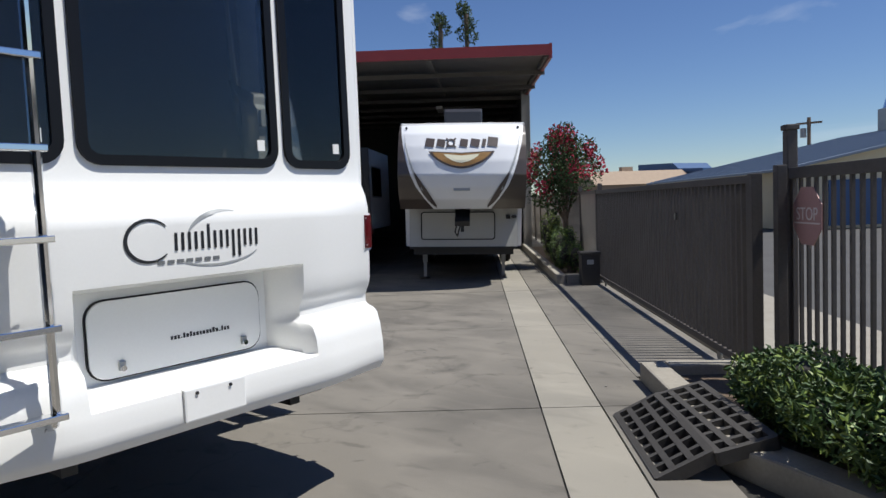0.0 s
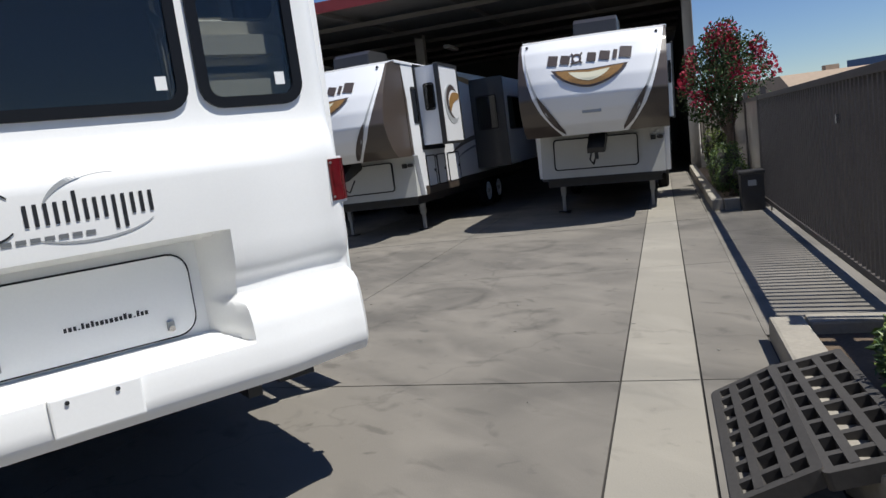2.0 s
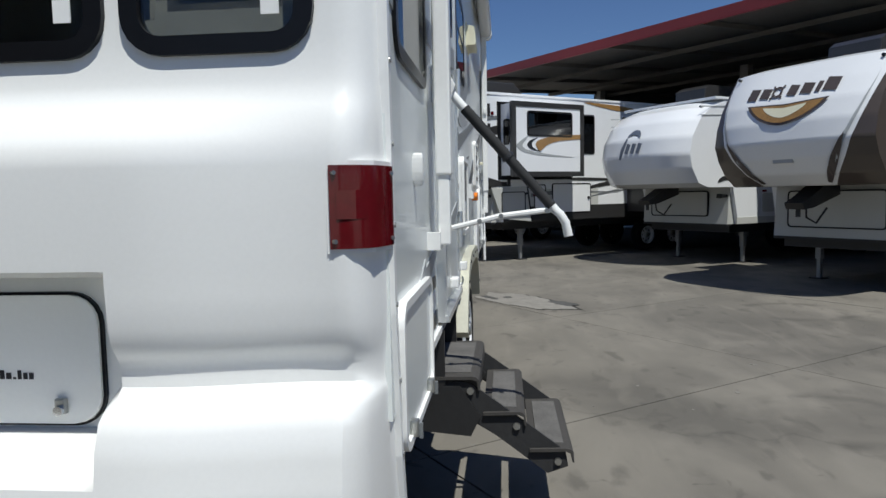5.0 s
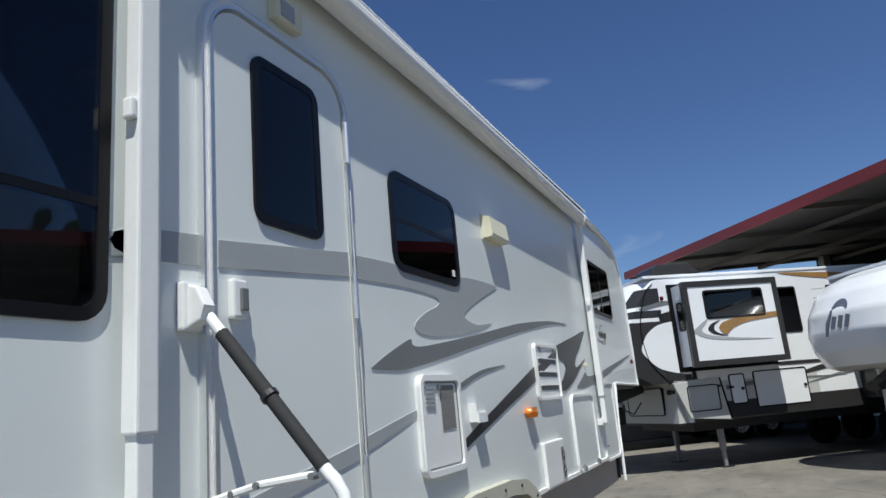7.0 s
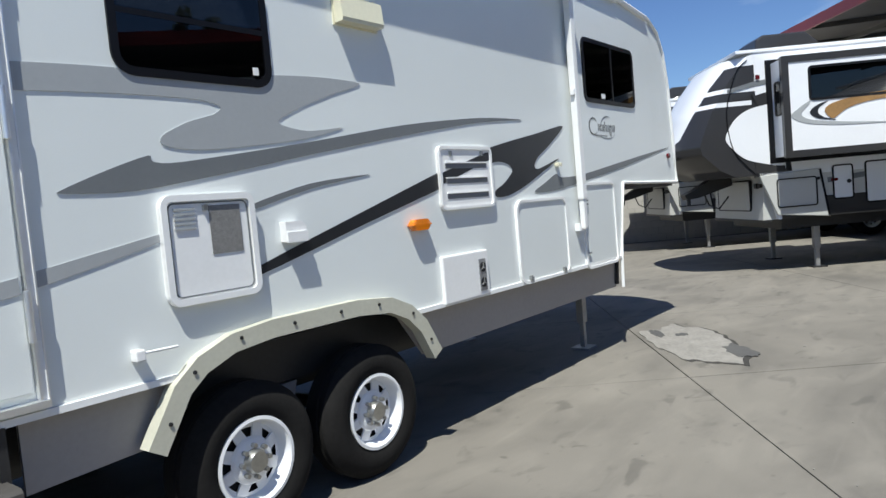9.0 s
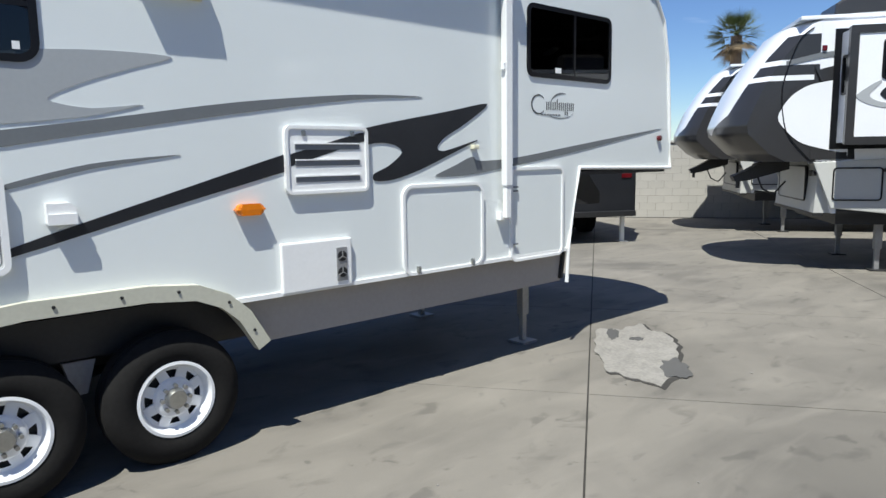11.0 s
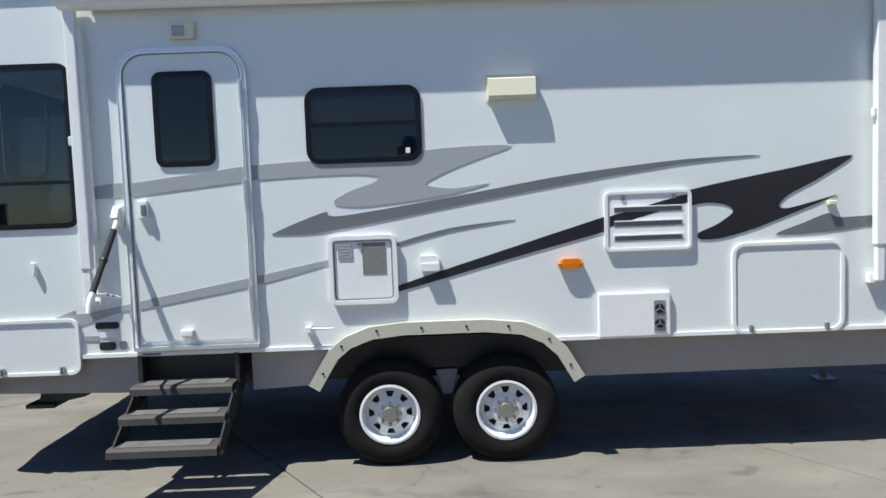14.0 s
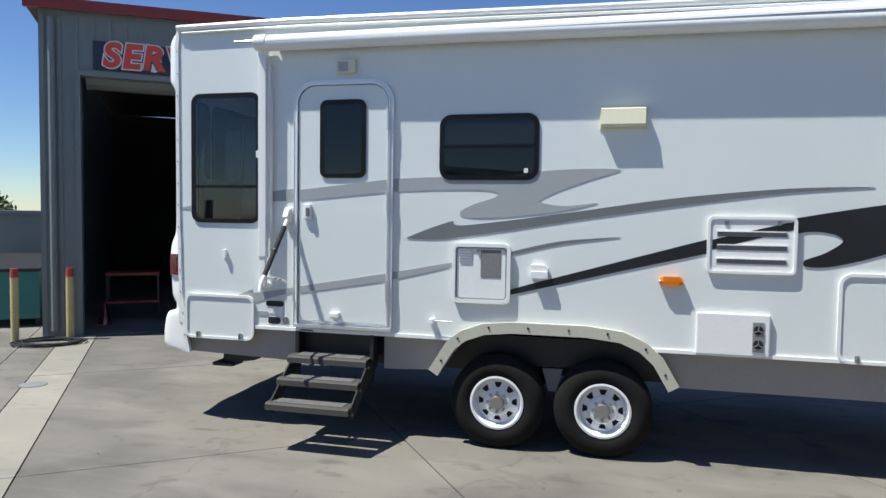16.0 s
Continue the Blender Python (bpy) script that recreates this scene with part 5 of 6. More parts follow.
    if scheme == "shield":
        # eye-shaped badge: flat top, deep bottom, dark rim round bronze and gold
        base = top - 0.57
        for nm, half, deep_, z_up, lift, mt, lb in (("eye_badge", 0.56, 0.265, 0.0, 0.018, "logo", "bronze and gold eye-shaped badge"), ("eye_face", 0.5, 0.215, -0.018, 0.022, "gold", ""), ("eye_glow", 0.3, 0.12, -0.05, 0.025, "cream", "")):
            bm = bmesh.new()
            prev = None
            for i in range(25):
                y = -half + 2 * half * i / 24
                t = abs(y / half)
                zt = base + z_up + 0.03 * t
                zb = zt - deep_ * max(1 - t**2, 0.0) ** 0.8 - 0.003
                q = [bm.verts.new((nose(zt + (zb - zt) * g / 3, y) - lift, y, zt + (zb - zt) * g / 3)) for g in range(4)]
                if prev:
                    for g in range(3):
                        bm.faces.new((prev[g], prev[g + 1], q[g + 1], q[g]))
                prev = q
            part(nm, bm, mt, T, lb)

        # the mark above it: slanted blank blocks and a ring with rays
        def place(u, w, e):
            y, z = 0.66 - u, base + 0.11 + w
            return (nose(z, y) - 0.012 - e, y, z)

        blocks = [([(u + 0.01, 0.0), (u + 0.03, h)], w, w) for u, w, h in ((0.1, 0.15, 0.15), (0.29, 0.14, 0.13), (0.68, 0.13, 0.13), (0.87, 0.15, 0.13), (1.02, 0.06, 0.13), (1.17, 0.17, 0.16))]
        blocks.append((arc(0.48, 0.065, 0.06, 0.06, 0, 360, 16), 0.028, 0.03))
        blocks += [([(0.48 + 0.075 * math.cos(a), 0.065 + 0.075 * math.sin(a)), (0.48 + 0.115 * math.cos(a), 0.065 + 0.115 * math.sin(a))], 0.026, 0.012) for a in (radians(90 * k + 45) for k in range(4))]
        plain_mark(T, place, [("makers_mark", "logo", 0.004, "bronze maker's mark", blocks)])
        for s in (-1, 1):
            face_strip("dark_flash", [(s * (0.8 - 0.36 * (i / 12) ** 1.3), 2.0 - 0.58 * i / 12) for i in range(13)], 0.17, "logo", 0.022)
            face_strip("grey_flash", [(s * (1.0 - 0.42 * (i / 14) ** 1.6), 2.72 - 1.2 * i / 14) for i in range(15)], 0.1, "dlight", 0.018)
            bm = cyl((nose(top - 0.11, s * 0.9) + 0.01, s * 0.97, top - 0.11), (nose(top - 0.11, s * 0.9) - 0.02, s * 0.97, top - 0.11), 0.02)
            part("marker_lamp", bm, "dblack", T)
        part("small_badge", box(nose(1.72, 0) - 0.012, nose(1.72, 0) + 0.02, -0.14, 0.14, 1.69, 1.74, 0.006), "dlight", T)
    if scheme == "plain":
        def place(u, w, e):
            y, z = 0.28 - u, 2.04 + w
            return (nose(z, y) - 0.014 - e, y, z)

        blocks = [([(0.0, -0.08), (0.05, 0.1), (0.12, 0.3)], 0.05, 0.09)] + [([(0.16 + 0.14 * k, 0.02), (0.2 + 0.14 * k, 0.2)], 0.09, 0.1) for k in range(3)]
        blocks.append((arc(0.27, 0.28, 0.16, 0.13, 10, 160, 14), 0.02, 0.09))
        plain_mark(T, place, [("makers_mark", "blue", 0.004, "slate-blue maker's mark", blocks)])
        for s in (-1, 1):
            part("marker_lamp", cyl((nose(2.82, s * 0.95) + 0.04, s * 0.95, 2.82), (nose(2.82, s * 0.95) - 0.03, s * 0.95, 2.82), 0.03), "dblack", T)
    # lower front compartment
    lc = "rvgrey"
    fr = part("front_bay", prism([(box_front, low), (box_front + 0.05, chin), (box_front + 0.25, chin), (box_front + 0.25, low)], -hw + 0.08, hw - 0.08), lc, T, "grey front compartment")
    d = part("bay_door", ring(-0.6, 0.8, low + 0.13, chin - 0.06, 0.06, 0.02, box_front - 0.012, box_front + 0.03, "x"), "gasket", fr)
    part("bay_panel", prism(rrect(-0.58, 0.78, low + 0.15, chin - 0.08, 0.05), box_front - 0.005, box_front + 0.02, "x"), lc, d)
    part("bay_socket", box(box_front - 0.02, box_front + 0.02, -0.88, -0.8, chin - 0.2, chin - 0.12), "black", fr)
    part("bay_vent", prism(rrect(-1.0, -0.9, chin - 0.19, chin - 0.13, 0.03), box_front - 0.012, box_front + 0.03, "x"), "rvdark", fr)
    part("front_lip", box(box_front - 0.01, box_front + 0.12, -hw + 0.08, hw - 0.08, low - 0.04, low), "black", fr)
    # pin box and cables
    pb = part("pin_box", prism([(0.75, chin), (1.1, chin), (1.1, chin - 0.12), (0.55, chin - 0.28), (0.36, chin - 0.3), (0.32, chin - 0.22), (0.5, chin - 0.14)], -0.13, 0.13), "black", T, "black hitch pin box")
    part("king_pin", cyl((0.42, 0, chin - 0.28), (0.42, 0, chin - 0.4), 0.03), "black", pb)
    part("cable", tube([(0.7, 0.08, chin - 0.2), (0.8, 0.14, chin - 0.42), (0.95, 0.1, chin - 0.5), (1.1, 0.05, chin - 0.3)], 0.014), "hose", pb)
    for y in (-0.78, 0.78):
        lg = part("landing_leg", box(2.05, 2.14, y - 0.045, y + 0.045, 0.3, low + 0.05, 0.006), "gal", T, "steel landing leg")
        part("inner_leg", box(2.065, 2.125, y - 0.028, y + 0.028, 0.02, 0.34), "gal", lg)
        part("foot_pad", box(1.99, 2.2, y - 0.1, y + 0.1, 0.0, 0.02), "black", lg)
    part("underside", box(1.5, length - 0.1, -0.95, 0.95, low - 0.16, low), "black", T)
    for i in range(2):
        for s in (-1, 1):
            wheel(T, length * 0.62 + i * 0.86, s * (hw - 0.02), 0.37, out=s)
    part("air_conditioner", prism([(1.5, top), (1.53, top + 0.3), (1.64, top + 0.37), (2.3, top + 0.37), (2.5, top + 0.2), (2.52, top)], -0.36, 0.36, bevel=0.03), "rvdark", T, "roof air conditioner")
    part("roof_vent", box(4.6, 5.0, -0.2, 0.2, top, top + 0.1, 0.02), "white", T)
    part("antenna", tube([(1.5, -0.5, top + 0.02), (1.7, -0.5, top + 0.12), (2.15, -0.42, top + 0.14)], 0.012), "steel", T)
    # sides: s = -1 is the side that faces the open yard
    for s in (-1, 1):
        Y = s * hw

        def flat(name, pts, material, lift=0.006, label=""):
            return part(name, prism(pts, Y, Y + s * lift), material, T, label)

        if scheme == "plain":
            flat("side_stripe", smooth_loop([(1.2, 1.62), (2.2, 1.52), (1.3, 1.55), (1.0, 1.5)]), "rvdark", 0.008)
            for i in range(3):
                flat("hatch", rrect(2.2 + i * 1.1, 2.9 + i * 1.1, 0.95, 1.3, 0.05), "rvgrey", 0.01)
            flat("lower_band", [(1.5, low), (length, low), (length, low + 0.12), (1.5, low + 0.12)], "rvgrey", 0.008)
            window(T, 2.6, 3.5, 1.95, 2.5, Y, s)
            for z in (2.25, 2.4):
                flat("nose_line", [(0.55, z + 0.4), (1.9, z + 0.46), (1.9, z + 0.475), (0.55, z + 0.42)], "dlight", 0.008)
            continue
        dk = "rvdark" if scheme == "dark" else "brown"
        flat("lower_band", [(box_front + 0.25, low), (length, low), (length, low + (0.3 if scheme == "dark" else 0.16)), (box_front + 0.25, low + (0.3 if scheme == "dark" else 0.16))], dk, 0.0105)
        if scheme == "dark":
            flat("nose_dark", smooth_loop([(1.1, 1.53), (1.1, 1.53), (1.6, 1.53), (1.6, 1.53), (1.4, 1.62), (1.1, 1.9), (1.1, 2.3), (1.3, 2.52), (1.53, 2.56), (1.53, 2.56), (1.53, 2.76), (1.53, 2.76), (1.3, 2.73), (1.1, 2.68), (1.1, 2.68)]), dk, 0.006)
            flat("white_oval", smooth_loop([(0.68, 2.09), (0.82, 2.35), (1.05, 2.5), (1.4, 2.56), (1.54, 2.56), (1.54, 2.56), (1.54, 1.62), (1.54, 1.62), (1.4, 1.63), (1.0, 1.74), (0.8, 1.9)]), "rvwhite", 0.009)
            flat("grey_band", [(0.75, 2.76), (1.16, 2.84), (1.53, 2.88), (1.53, 2.94), (1.16, 2.91), (0.75, 2.82)], "dgrey", 0.009)
            flat("seam", smooth_loop([(1.04, 3.22), (0.88, 3.06), (0.71, 2.48), (0.78, 1.9), (1.06, 1.54), (1.075, 1.55), (0.795, 1.905), (0.725, 2.48), (0.895, 3.055), (1.055, 3.215)]), "gasket", 0.012)
            flat("grey_band", [(2.15, 1.38), (2.9, 1.44), (4.6, 1.38), (2.9, 1.36), (2.15, 1.3)], "dgrey", 0.0095)
            flat("dark_dart", smooth_loop([(3.3, 1.7), (4.3, 1.68), (5.2, 1.6), (4.3, 1.63), (3.3, 1.64)]), dk, 0.0095)
            flat("lower_panel", [(box_front + 0.3, low + 0.3), (4.0, low + 0.3), (4.0, 1.46), (box_front + 0.24, 1.46)], "rvgrey", 0.005)
            window(T, 3.46, 3.9, 2.2, 3.04, Y, s, r=0.05)
            part("clearance_lamp", box(1.17, 1.23, min(Y, Y + s * 0.03), max(Y, Y + s * 0.03), 2.93, 3.0, 0.01), "red", T)
            # sloping corner compartment below the overhang
            cc = part("corner_compartment", prism([(box_front - 0.06, 1.49), (2.05, 1.53), (2.16, 0.8), (box_front + 0.18, 0.88)], Y - s * 0.02, Y + s * 0.035, bevel=0.012), "rvgrey", T, "grey corner compartment")
            part("compartment_seal", ring(1.38, 1.98, 0.98, 1.42, 0.05, 0.018, Y + s * 0.035, Y + s * 0.047), "gasket", cc)
            part("compartment_edge", strip([(2.03, 1.52), (2.14, 0.81)], 0.03, Y + s * 0.035, Y + s * 0.044), "gasket", cc)
            part("compartment_latch", cyl((2.0, Y + s * 0.035, 1.38), (2.0, Y + s * 0.05, 1.38), 0.025, n=14), "black", cc)
        else:
            flat("nose_brown", [(1.14, chin + 0.02), (1.25, chin + 0.02), (1.22, 2.4), (1.14, 2.9)], dk, 0.008)
            window(T, 1.45, 1.75, 1.95, 2.6, Y, s, r=0.05)
        flat("side_arc", crescent(5.4, 0.2, 3.4, 1.5, 75, 130, 0.1), dk, 0.009)
        flat("side_arc", crescent(5.6, 0.0, 3.6, 1.5, 70, 125, 0.05), "dgrey", 0.009)
        flat("roof_swoosh", smooth_loop([(3.6, top - 0.06), (4.6, top - 0.2), (5.6, top - 0.22), (4.8, top - 0.1)]), "gold", 0.009)
        # slide-out with window and swirl
        x0, x1, ex = slide
        e = s * ex
        zb, zt = (1.74, 3.14) if scheme == "dark" else (chin + 0.16, top - 0.06)
        so = part("slide_out", prism([(x0, zb), (x1, zb), (x1, zt), (x0, zt)], Y, Y + e), "rvwhite", T, "white slide-out room")
        part("slide_frame", ring(x0 - 0.03, x1 + 0.03, zb - 0.03, zt + 0.03, 0.02, 0.1 if scheme == "dark" else 0.05, Y + e * 0.85, Y + e + s * 0.012), "rvdark", so, "dark slide-out trim")
        part("end_window", ring(min(Y + e * 0.3, Y + e * 0.75), max(Y + e * 0.3, Y + e * 0.75), zb + 0.6, zt - 0.3, 0.05, 0.025, x0 - 0.02, x0 - 0.001, "x"), "gasket", so)
        part("end_pane", prism(rrect(min(Y + e * 0.35, Y + e * 0.7), max(Y + e * 0.35, Y + e * 0.7), zb + 0.63, zt - 0.33, 0.04), x0 - 0.01, x0 - 0.004, "x"), "glass", so)
        face = Y + e
        if scheme == "dark":
            window(so, x0 + 0.34, x0 + 1.5, 2.5, 3.0, face, s, r=0.06)
            part("olive_swirl", prism(smooth_loop([(x0 + 1.55, 2.1), (x0 + 0.8, 2.12), (x0 + 0.3, 2.18), (x0 + 0.07, 2.3), (x0 + 0.2, 2.42), (x0 + 0.34, 2.5), (x0 + 0.34, 2.46), (x0 + 0.22, 2.32), (x0 + 0.36, 2.23), (x0 + 0.85, 2.16)]), face, face + s * 0.006), "dlight", so)
            part("black_swirl", prism(smooth_loop([(x0 + 0.7, 2.2), (x0 + 0.45, 2.24), (x0 + 0.34, 2.33), (x0 + 0.42, 2.42), (x0 + 0.6, 2.48), (x0 + 0.47, 2.39), (x0 + 0.46, 2.31), (x0 + 0.54, 2.25)]), face, face + s * 0.007), "dblack", so)
            part("gold_swirl", prism(smooth_loop([(x0 + 0.66, 2.22), (x0 + 0.55, 2.34), (x0 + 0.66, 2.44), (x0 + 1.1, 2.53), (x1 - 0.08, 2.56), (x1 - 0.08, 2.56), (x1 - 0.08, 2.47), (x1 - 0.08, 2.47), (x0 + 1.15, 2.42), (x0 + 0.85, 2.34)]), face, face + s * 0.008), "gold", so)
            hatches = ((2.22, 2.53, 1.04, 1.56), (2.7, 3.78, 0.95, 1.58))
        else:
            cx, cz = (x0 + x1) / 2 + 0.05, (zb + zt) / 2
            part("grey_swirl", prism(crescent(cx, cz, 0.4, 0.36, 60, 320, 0.16), face, face + s * 0.006), "dlight", so)
            part("dark_swirl", prism(crescent(cx + 0.03, cz + 0.04, 0.33, 0.3, 40, 280, 0.12), face, face + s * 0.007), "logo", so)
            part("gold_swirl", prism(smooth_loop([(cx - 0.12, cz - 0.14), (cx - 0.14, cz + 0.06), (cx + 0.05, cz + 0.2), (x1 - 0.07, cz + 0.2), (x1 - 0.07, cz + 0.1), (cx + 0.08, cz + 0.02)]), face, face + s * 0.008), "gold", so)
            hatches = ((1.75, 2.2, low + 0.12, chin - 0.02), (2.3, 2.75, low + 0.12, chin - 0.02), (2.9, 3.6, low + 0.12, chin - 0.02))
        part("slide_seal", box(x0 - 0.08, x1 + 0.08, min(Y, Y + s * 0.02), max(Y, Y + s * 0.02), zb - 0.08, zt + 0.06), "gasket", T)
        # hatches and a second, deeper slide-out
        for a, b, z0, z1 in hatches:
            hp = part("hatch", prism(rrect(a + 0.01, b - 0.01, z0 + 0.01, z1 - 0.01, 0.05), Y, Y + s * 0.012), "rvwhite", T)
            part("hatch_seal", ring(a, b, z0, z1, 0.05, 0.022, Y, Y + s * 0.018), "gasket", hp)
            part("hatch_latch", cyl((b - 0.07, Y + s * 0.01, (z0 + z1) / 2), (b - 0.07, Y + s * 0.03, (z0 + z1) / 2), 0.03, n=14), "black", hp)
        if not deep:
            continue
        bs = part("slide_out", prism([(4.9, 0.95), (7.6, 0.95), (7.6, 2.85), (4.9, 2.85)], Y, Y + s * 0.75), "rvwhite", T, "white deep slide-out room")
        part("slide_corner", box(4.88, 4.93, min(Y, Y + s * 0.76), max(Y, Y + s * 0.76), 0.93, 2.87), "rvdark", bs)
        window(bs, 5.2, 6.4, 1.7, 2.45, Y + s * 0.75, s)
        part("end_window", ring(min(Y + s * 0.12, Y + s * 0.6), max(Y + s * 0.12, Y + s * 0.6), 1.75, 2.5, 0.05, 0.03, 4.86, 4.885, "x"), "gasket", bs)
        part("end_pane", prism(rrect(min(Y + s * 0.14, Y + s * 0.58), max(Y + s * 0.14, Y + s * 0.58), 1.78, 2.47, 0.04), 4.868, 4.874, "x"), "glass", bs)
    part("door_hatch_mark", box(2.2, 2.3, -hw - 0.016, -hw, 1.32, 1.36), "red", T)
    return T


rv("white and brown fifth-wheel trailer under the shed roof", yard(7.8, -0.27) @ pose(0, 0, 0, 2.0), "shield", top=2.9, chin=1.38, low=0.66, slide=(3.0, 4.6, 0.12), deep=False)
rv("white and brown fifth-wheel trailer with open slide-outs", yard(7.42, 3.98, 0, -2.5), "shield", top=3.0, chin=1.4, low=0.68, slide=(1.75, 2.75, 0.45))
rv("plain white fifth-wheel trailer with rounded nose", at(*uv(8.75, 7.75), 0, SITE - 2), "plain", top=2.98)
rv("white and black fifth-wheel trailer with wide slide-out window", yard(5.98, 11.0), "dark", slide=(1.4, 3.18, 0.42), top=3.36, chin=1.5, low=0.81, box_front=1.2)
rv("white and black fifth-wheel trailer beside the block wall", yard(5.98, 15.9), "dark", slide=(1.4, 3.18, 0.42), top=3.36, chin=1.5, low=0.81, box_front=1.2)


def rear_trailer():
    """A parked trailer with its black tail towards the yard and one slide-out open."""
    T = thing("travel_trailer", "white trailer with black lower tail and an open slide-out", "trailer", yard(4.08, 12.6, 0, 25.5), "")
    part("lower_body", box(-1.05, 1.05, 0.0, 5.2, 0.5, 1.5, 0.03), "dblack", T, "black lower body")
    part("upper_body", box(-1.05, 1.05, 0.0, 5.2, 1.5, 3.2, 0.06), "rvwhite", T, "white upper body")
    part("bumper", box(-1.0, 1.0, -0.12, -0.02, 0.5, 0.6, 0.01), "black", T, "black steel bumper")
    for x in (-0.85, 0.85):
        part("tail_light", box(x - 0.1, x + 0.1, -0.02, 0.0, 1.2, 1.28, 0.01), "red", T)
        lg = part("stabiliser_leg", box(x - 0.035, x + 0.035, 0.1, 0.17, 0.02, 0.52, 0.005), "white", T, "white stabiliser leg")
        part("foot", box(x - 0.08, x + 0.08, 0.05, 0.22, 0.0, 0.02), "gal", lg)
    part("plate_lamp", box(-0.12, 0.02, -0.02, 0.0, 1.22, 1.27, 0.006), "chrome", T)
    for s in (-1, 1):
        for k in range(2):
            part("wheel", cyl((s * 0.78, 1.9 + 0.85 * k, 0.35), (s * 1.0, 1.9 + 0.85 * k, 0.35), 0.35, n=28), "tyre", T, "black trailer tyre", True)
    so = part("slide_out", box(1.05, 1.42, 0.9, 3.6, 0.95, 2.95, 0.02), "rvwhite", T, "white slide-out room")
    part("slide_trim", box(1.36, 1.44, 0.88, 0.93, 0.93, 2.97, 0.006), "rvdark", so, "black corner trim")
    part("slide_lip", box(1.06, 1.46, 0.87, 0.92, 2.9, 2.98, 0.006), "rvdark", so)
    part("slide_sill", box(1.06, 1.46, 0.87, 0.92, 1.5, 1.56, 0.006), "rvdark", so)


rear_trailer()


# ---------------- fence and gate ----------------
FH = 1.6


def build_fence():
    F = thing("sliding_gate", "dark brown steel sliding gate of close-set pickets", "gate", YARD)
    part("top_rail", box(1.52, 8.2, -2.68, -2.62, FH - 0.06, FH, 0.004), "fence", F)
    part("bottom_rail", box(1.52, 8.2, -2.68, -2.62, 0.1, 0.16, 0.004), "fence", F)
    part("latch_plate", box(3.4, 3.44, -2.62, -2.6, 1.22, 1.29), "chrome", F)
    n = 58
    for i in range(n):
        a = 1.5 + (i + 1) * (6.65 / (n + 1))
        part("picket", box(a - 0.019, a + 0.019, -2.67, -2.632, 0.16, FH - 0.06), "fence", F)
    for a in (1.5, 8.17):
        part("upright", box(a - 0.04, a + 0.04, -2.69, -2.61, 0.03, FH + 0.01, 0.004), "fence", F)
    for a in (2.3, 7.6):
        part("wheel", cyl((a, -2.66, 0.065), (a, -2.64, 0.065), 0.05, n=18), "steel", F)
    G = thing("fence", "brown steel picket fence along the street", "fence", YARD)
    part("top_rail", box(-0.75, 1.5, -2.94, -2.88, FH - 0.04, FH + 0.04, 0.004), "fence", G)
    part("bottom_rail", box(-0.75, 1.5, -2.93, -2.89, 0.16, 0.2, 0.004), "fence", G)
    part("gate_post", box(1.46, 1.54, -2.95, -2.87, 0.0, FH + 0.32, 0.01), "fence", G, "tall gate post")
    part("guide_post", box(1.3, 1.38, -2.8, -2.73, 0.0, FH + 0.06, 0.006), "fence", G, "gate guide post")
    part("post_cap", box(1.45, 1.55, -2.96, -2.86, FH + 0.32, FH + 0.36, 0.008), "fence", G)
    for i in range(20):
        a = -0.7 + i * 0.113
        part("picket", box(a - 0.012, a + 0.012, -2.922, -2.898, 0.05, FH - 0.03), "fence", G)
    part("post", box(-0.79, -0.71, -2.95, -2.87, -0.01, FH + 0.05), "fence", G)
    H = thing("fence", "brown mesh-screened fence behind the tree bed", "fence", YARD)
    part("mesh_screen", box(8.25, 26, -2.72, -2.71, 0.08, FH), "screen", H)
    part("top_rail", box(8.25, 26, -2.74, -2.69, FH - 0.05, FH + 0.01), "fence", H)
    for i in range(9):
        a = 8.3 + i * 2.2
        part("post", box(a - 0.035, a + 0.035, -2.75, -2.68, 0, FH + 0.12), "fence", H)
    S = thing("stop_sign", "faded octagonal stop sign on the gate post", "sign", YARD)
    poly = [(1.18 + 0.22 * math.cos(radians(22.5 + 45 * k)), 1.29 + 0.22 * math.sin(radians(22.5 + 45 * k))) for k in range(8)]
    part("plate", prism(poly, -2.885, -2.878), "stop", S)
    tx = bpy.data.curves.new("lettering", "FONT")
    tx.body, tx.size, tx.extrude, tx.align_x, tx.align_y = "STOP", 0.13 * K, 0.001, "CENTER", "CENTER"
    to = new("lettering", tx)
    to.data.materials.append(M["signwhite"])
    to.parent = S
    to.matrix_basis = pose(1.18 * K, -2.876 * K, 1.3 * K, 90, 0, 180)
    part("bar", box(1.0, 1.36, -2.878, -2.875, 1.235, 1.245), "signwhite", S)


build_fence()

# drain-mat ramps lying against the kerb
for k, (a, v, tilt, turn) in enumerate(((0.32, -1.62, 26, 0), (0.3, -1.9, 14, 2))):
    R = thing("kerb_ramp", "black rubber lattice kerb ramp", "ramp", yard(a, v, 0.02 + 0.1 * k) @ pose(0, 0, 0, -tilt, 0, 90 * 0 + turn), "kerb ramps")
    part("rim", ring(-0.55, 0.55, -0.17, 0.17, 0.02, 0.04, 0.0, 0.07, "z"), "plasticgrey", R)
    for i in range(1, 8):
        x = -0.55 + i * 0.1375
        part("cross_rib", box(x - 0.016, x + 0.016, -0.15, 0.15, 0.01, 0.068), "plasticgrey", R)
    for y in (-0.05, 0.06):
        part("long_rib", box(-0.52, 0.52, y - 0.018, y + 0.018, 0.008, 0.07), "plasticgrey", R)

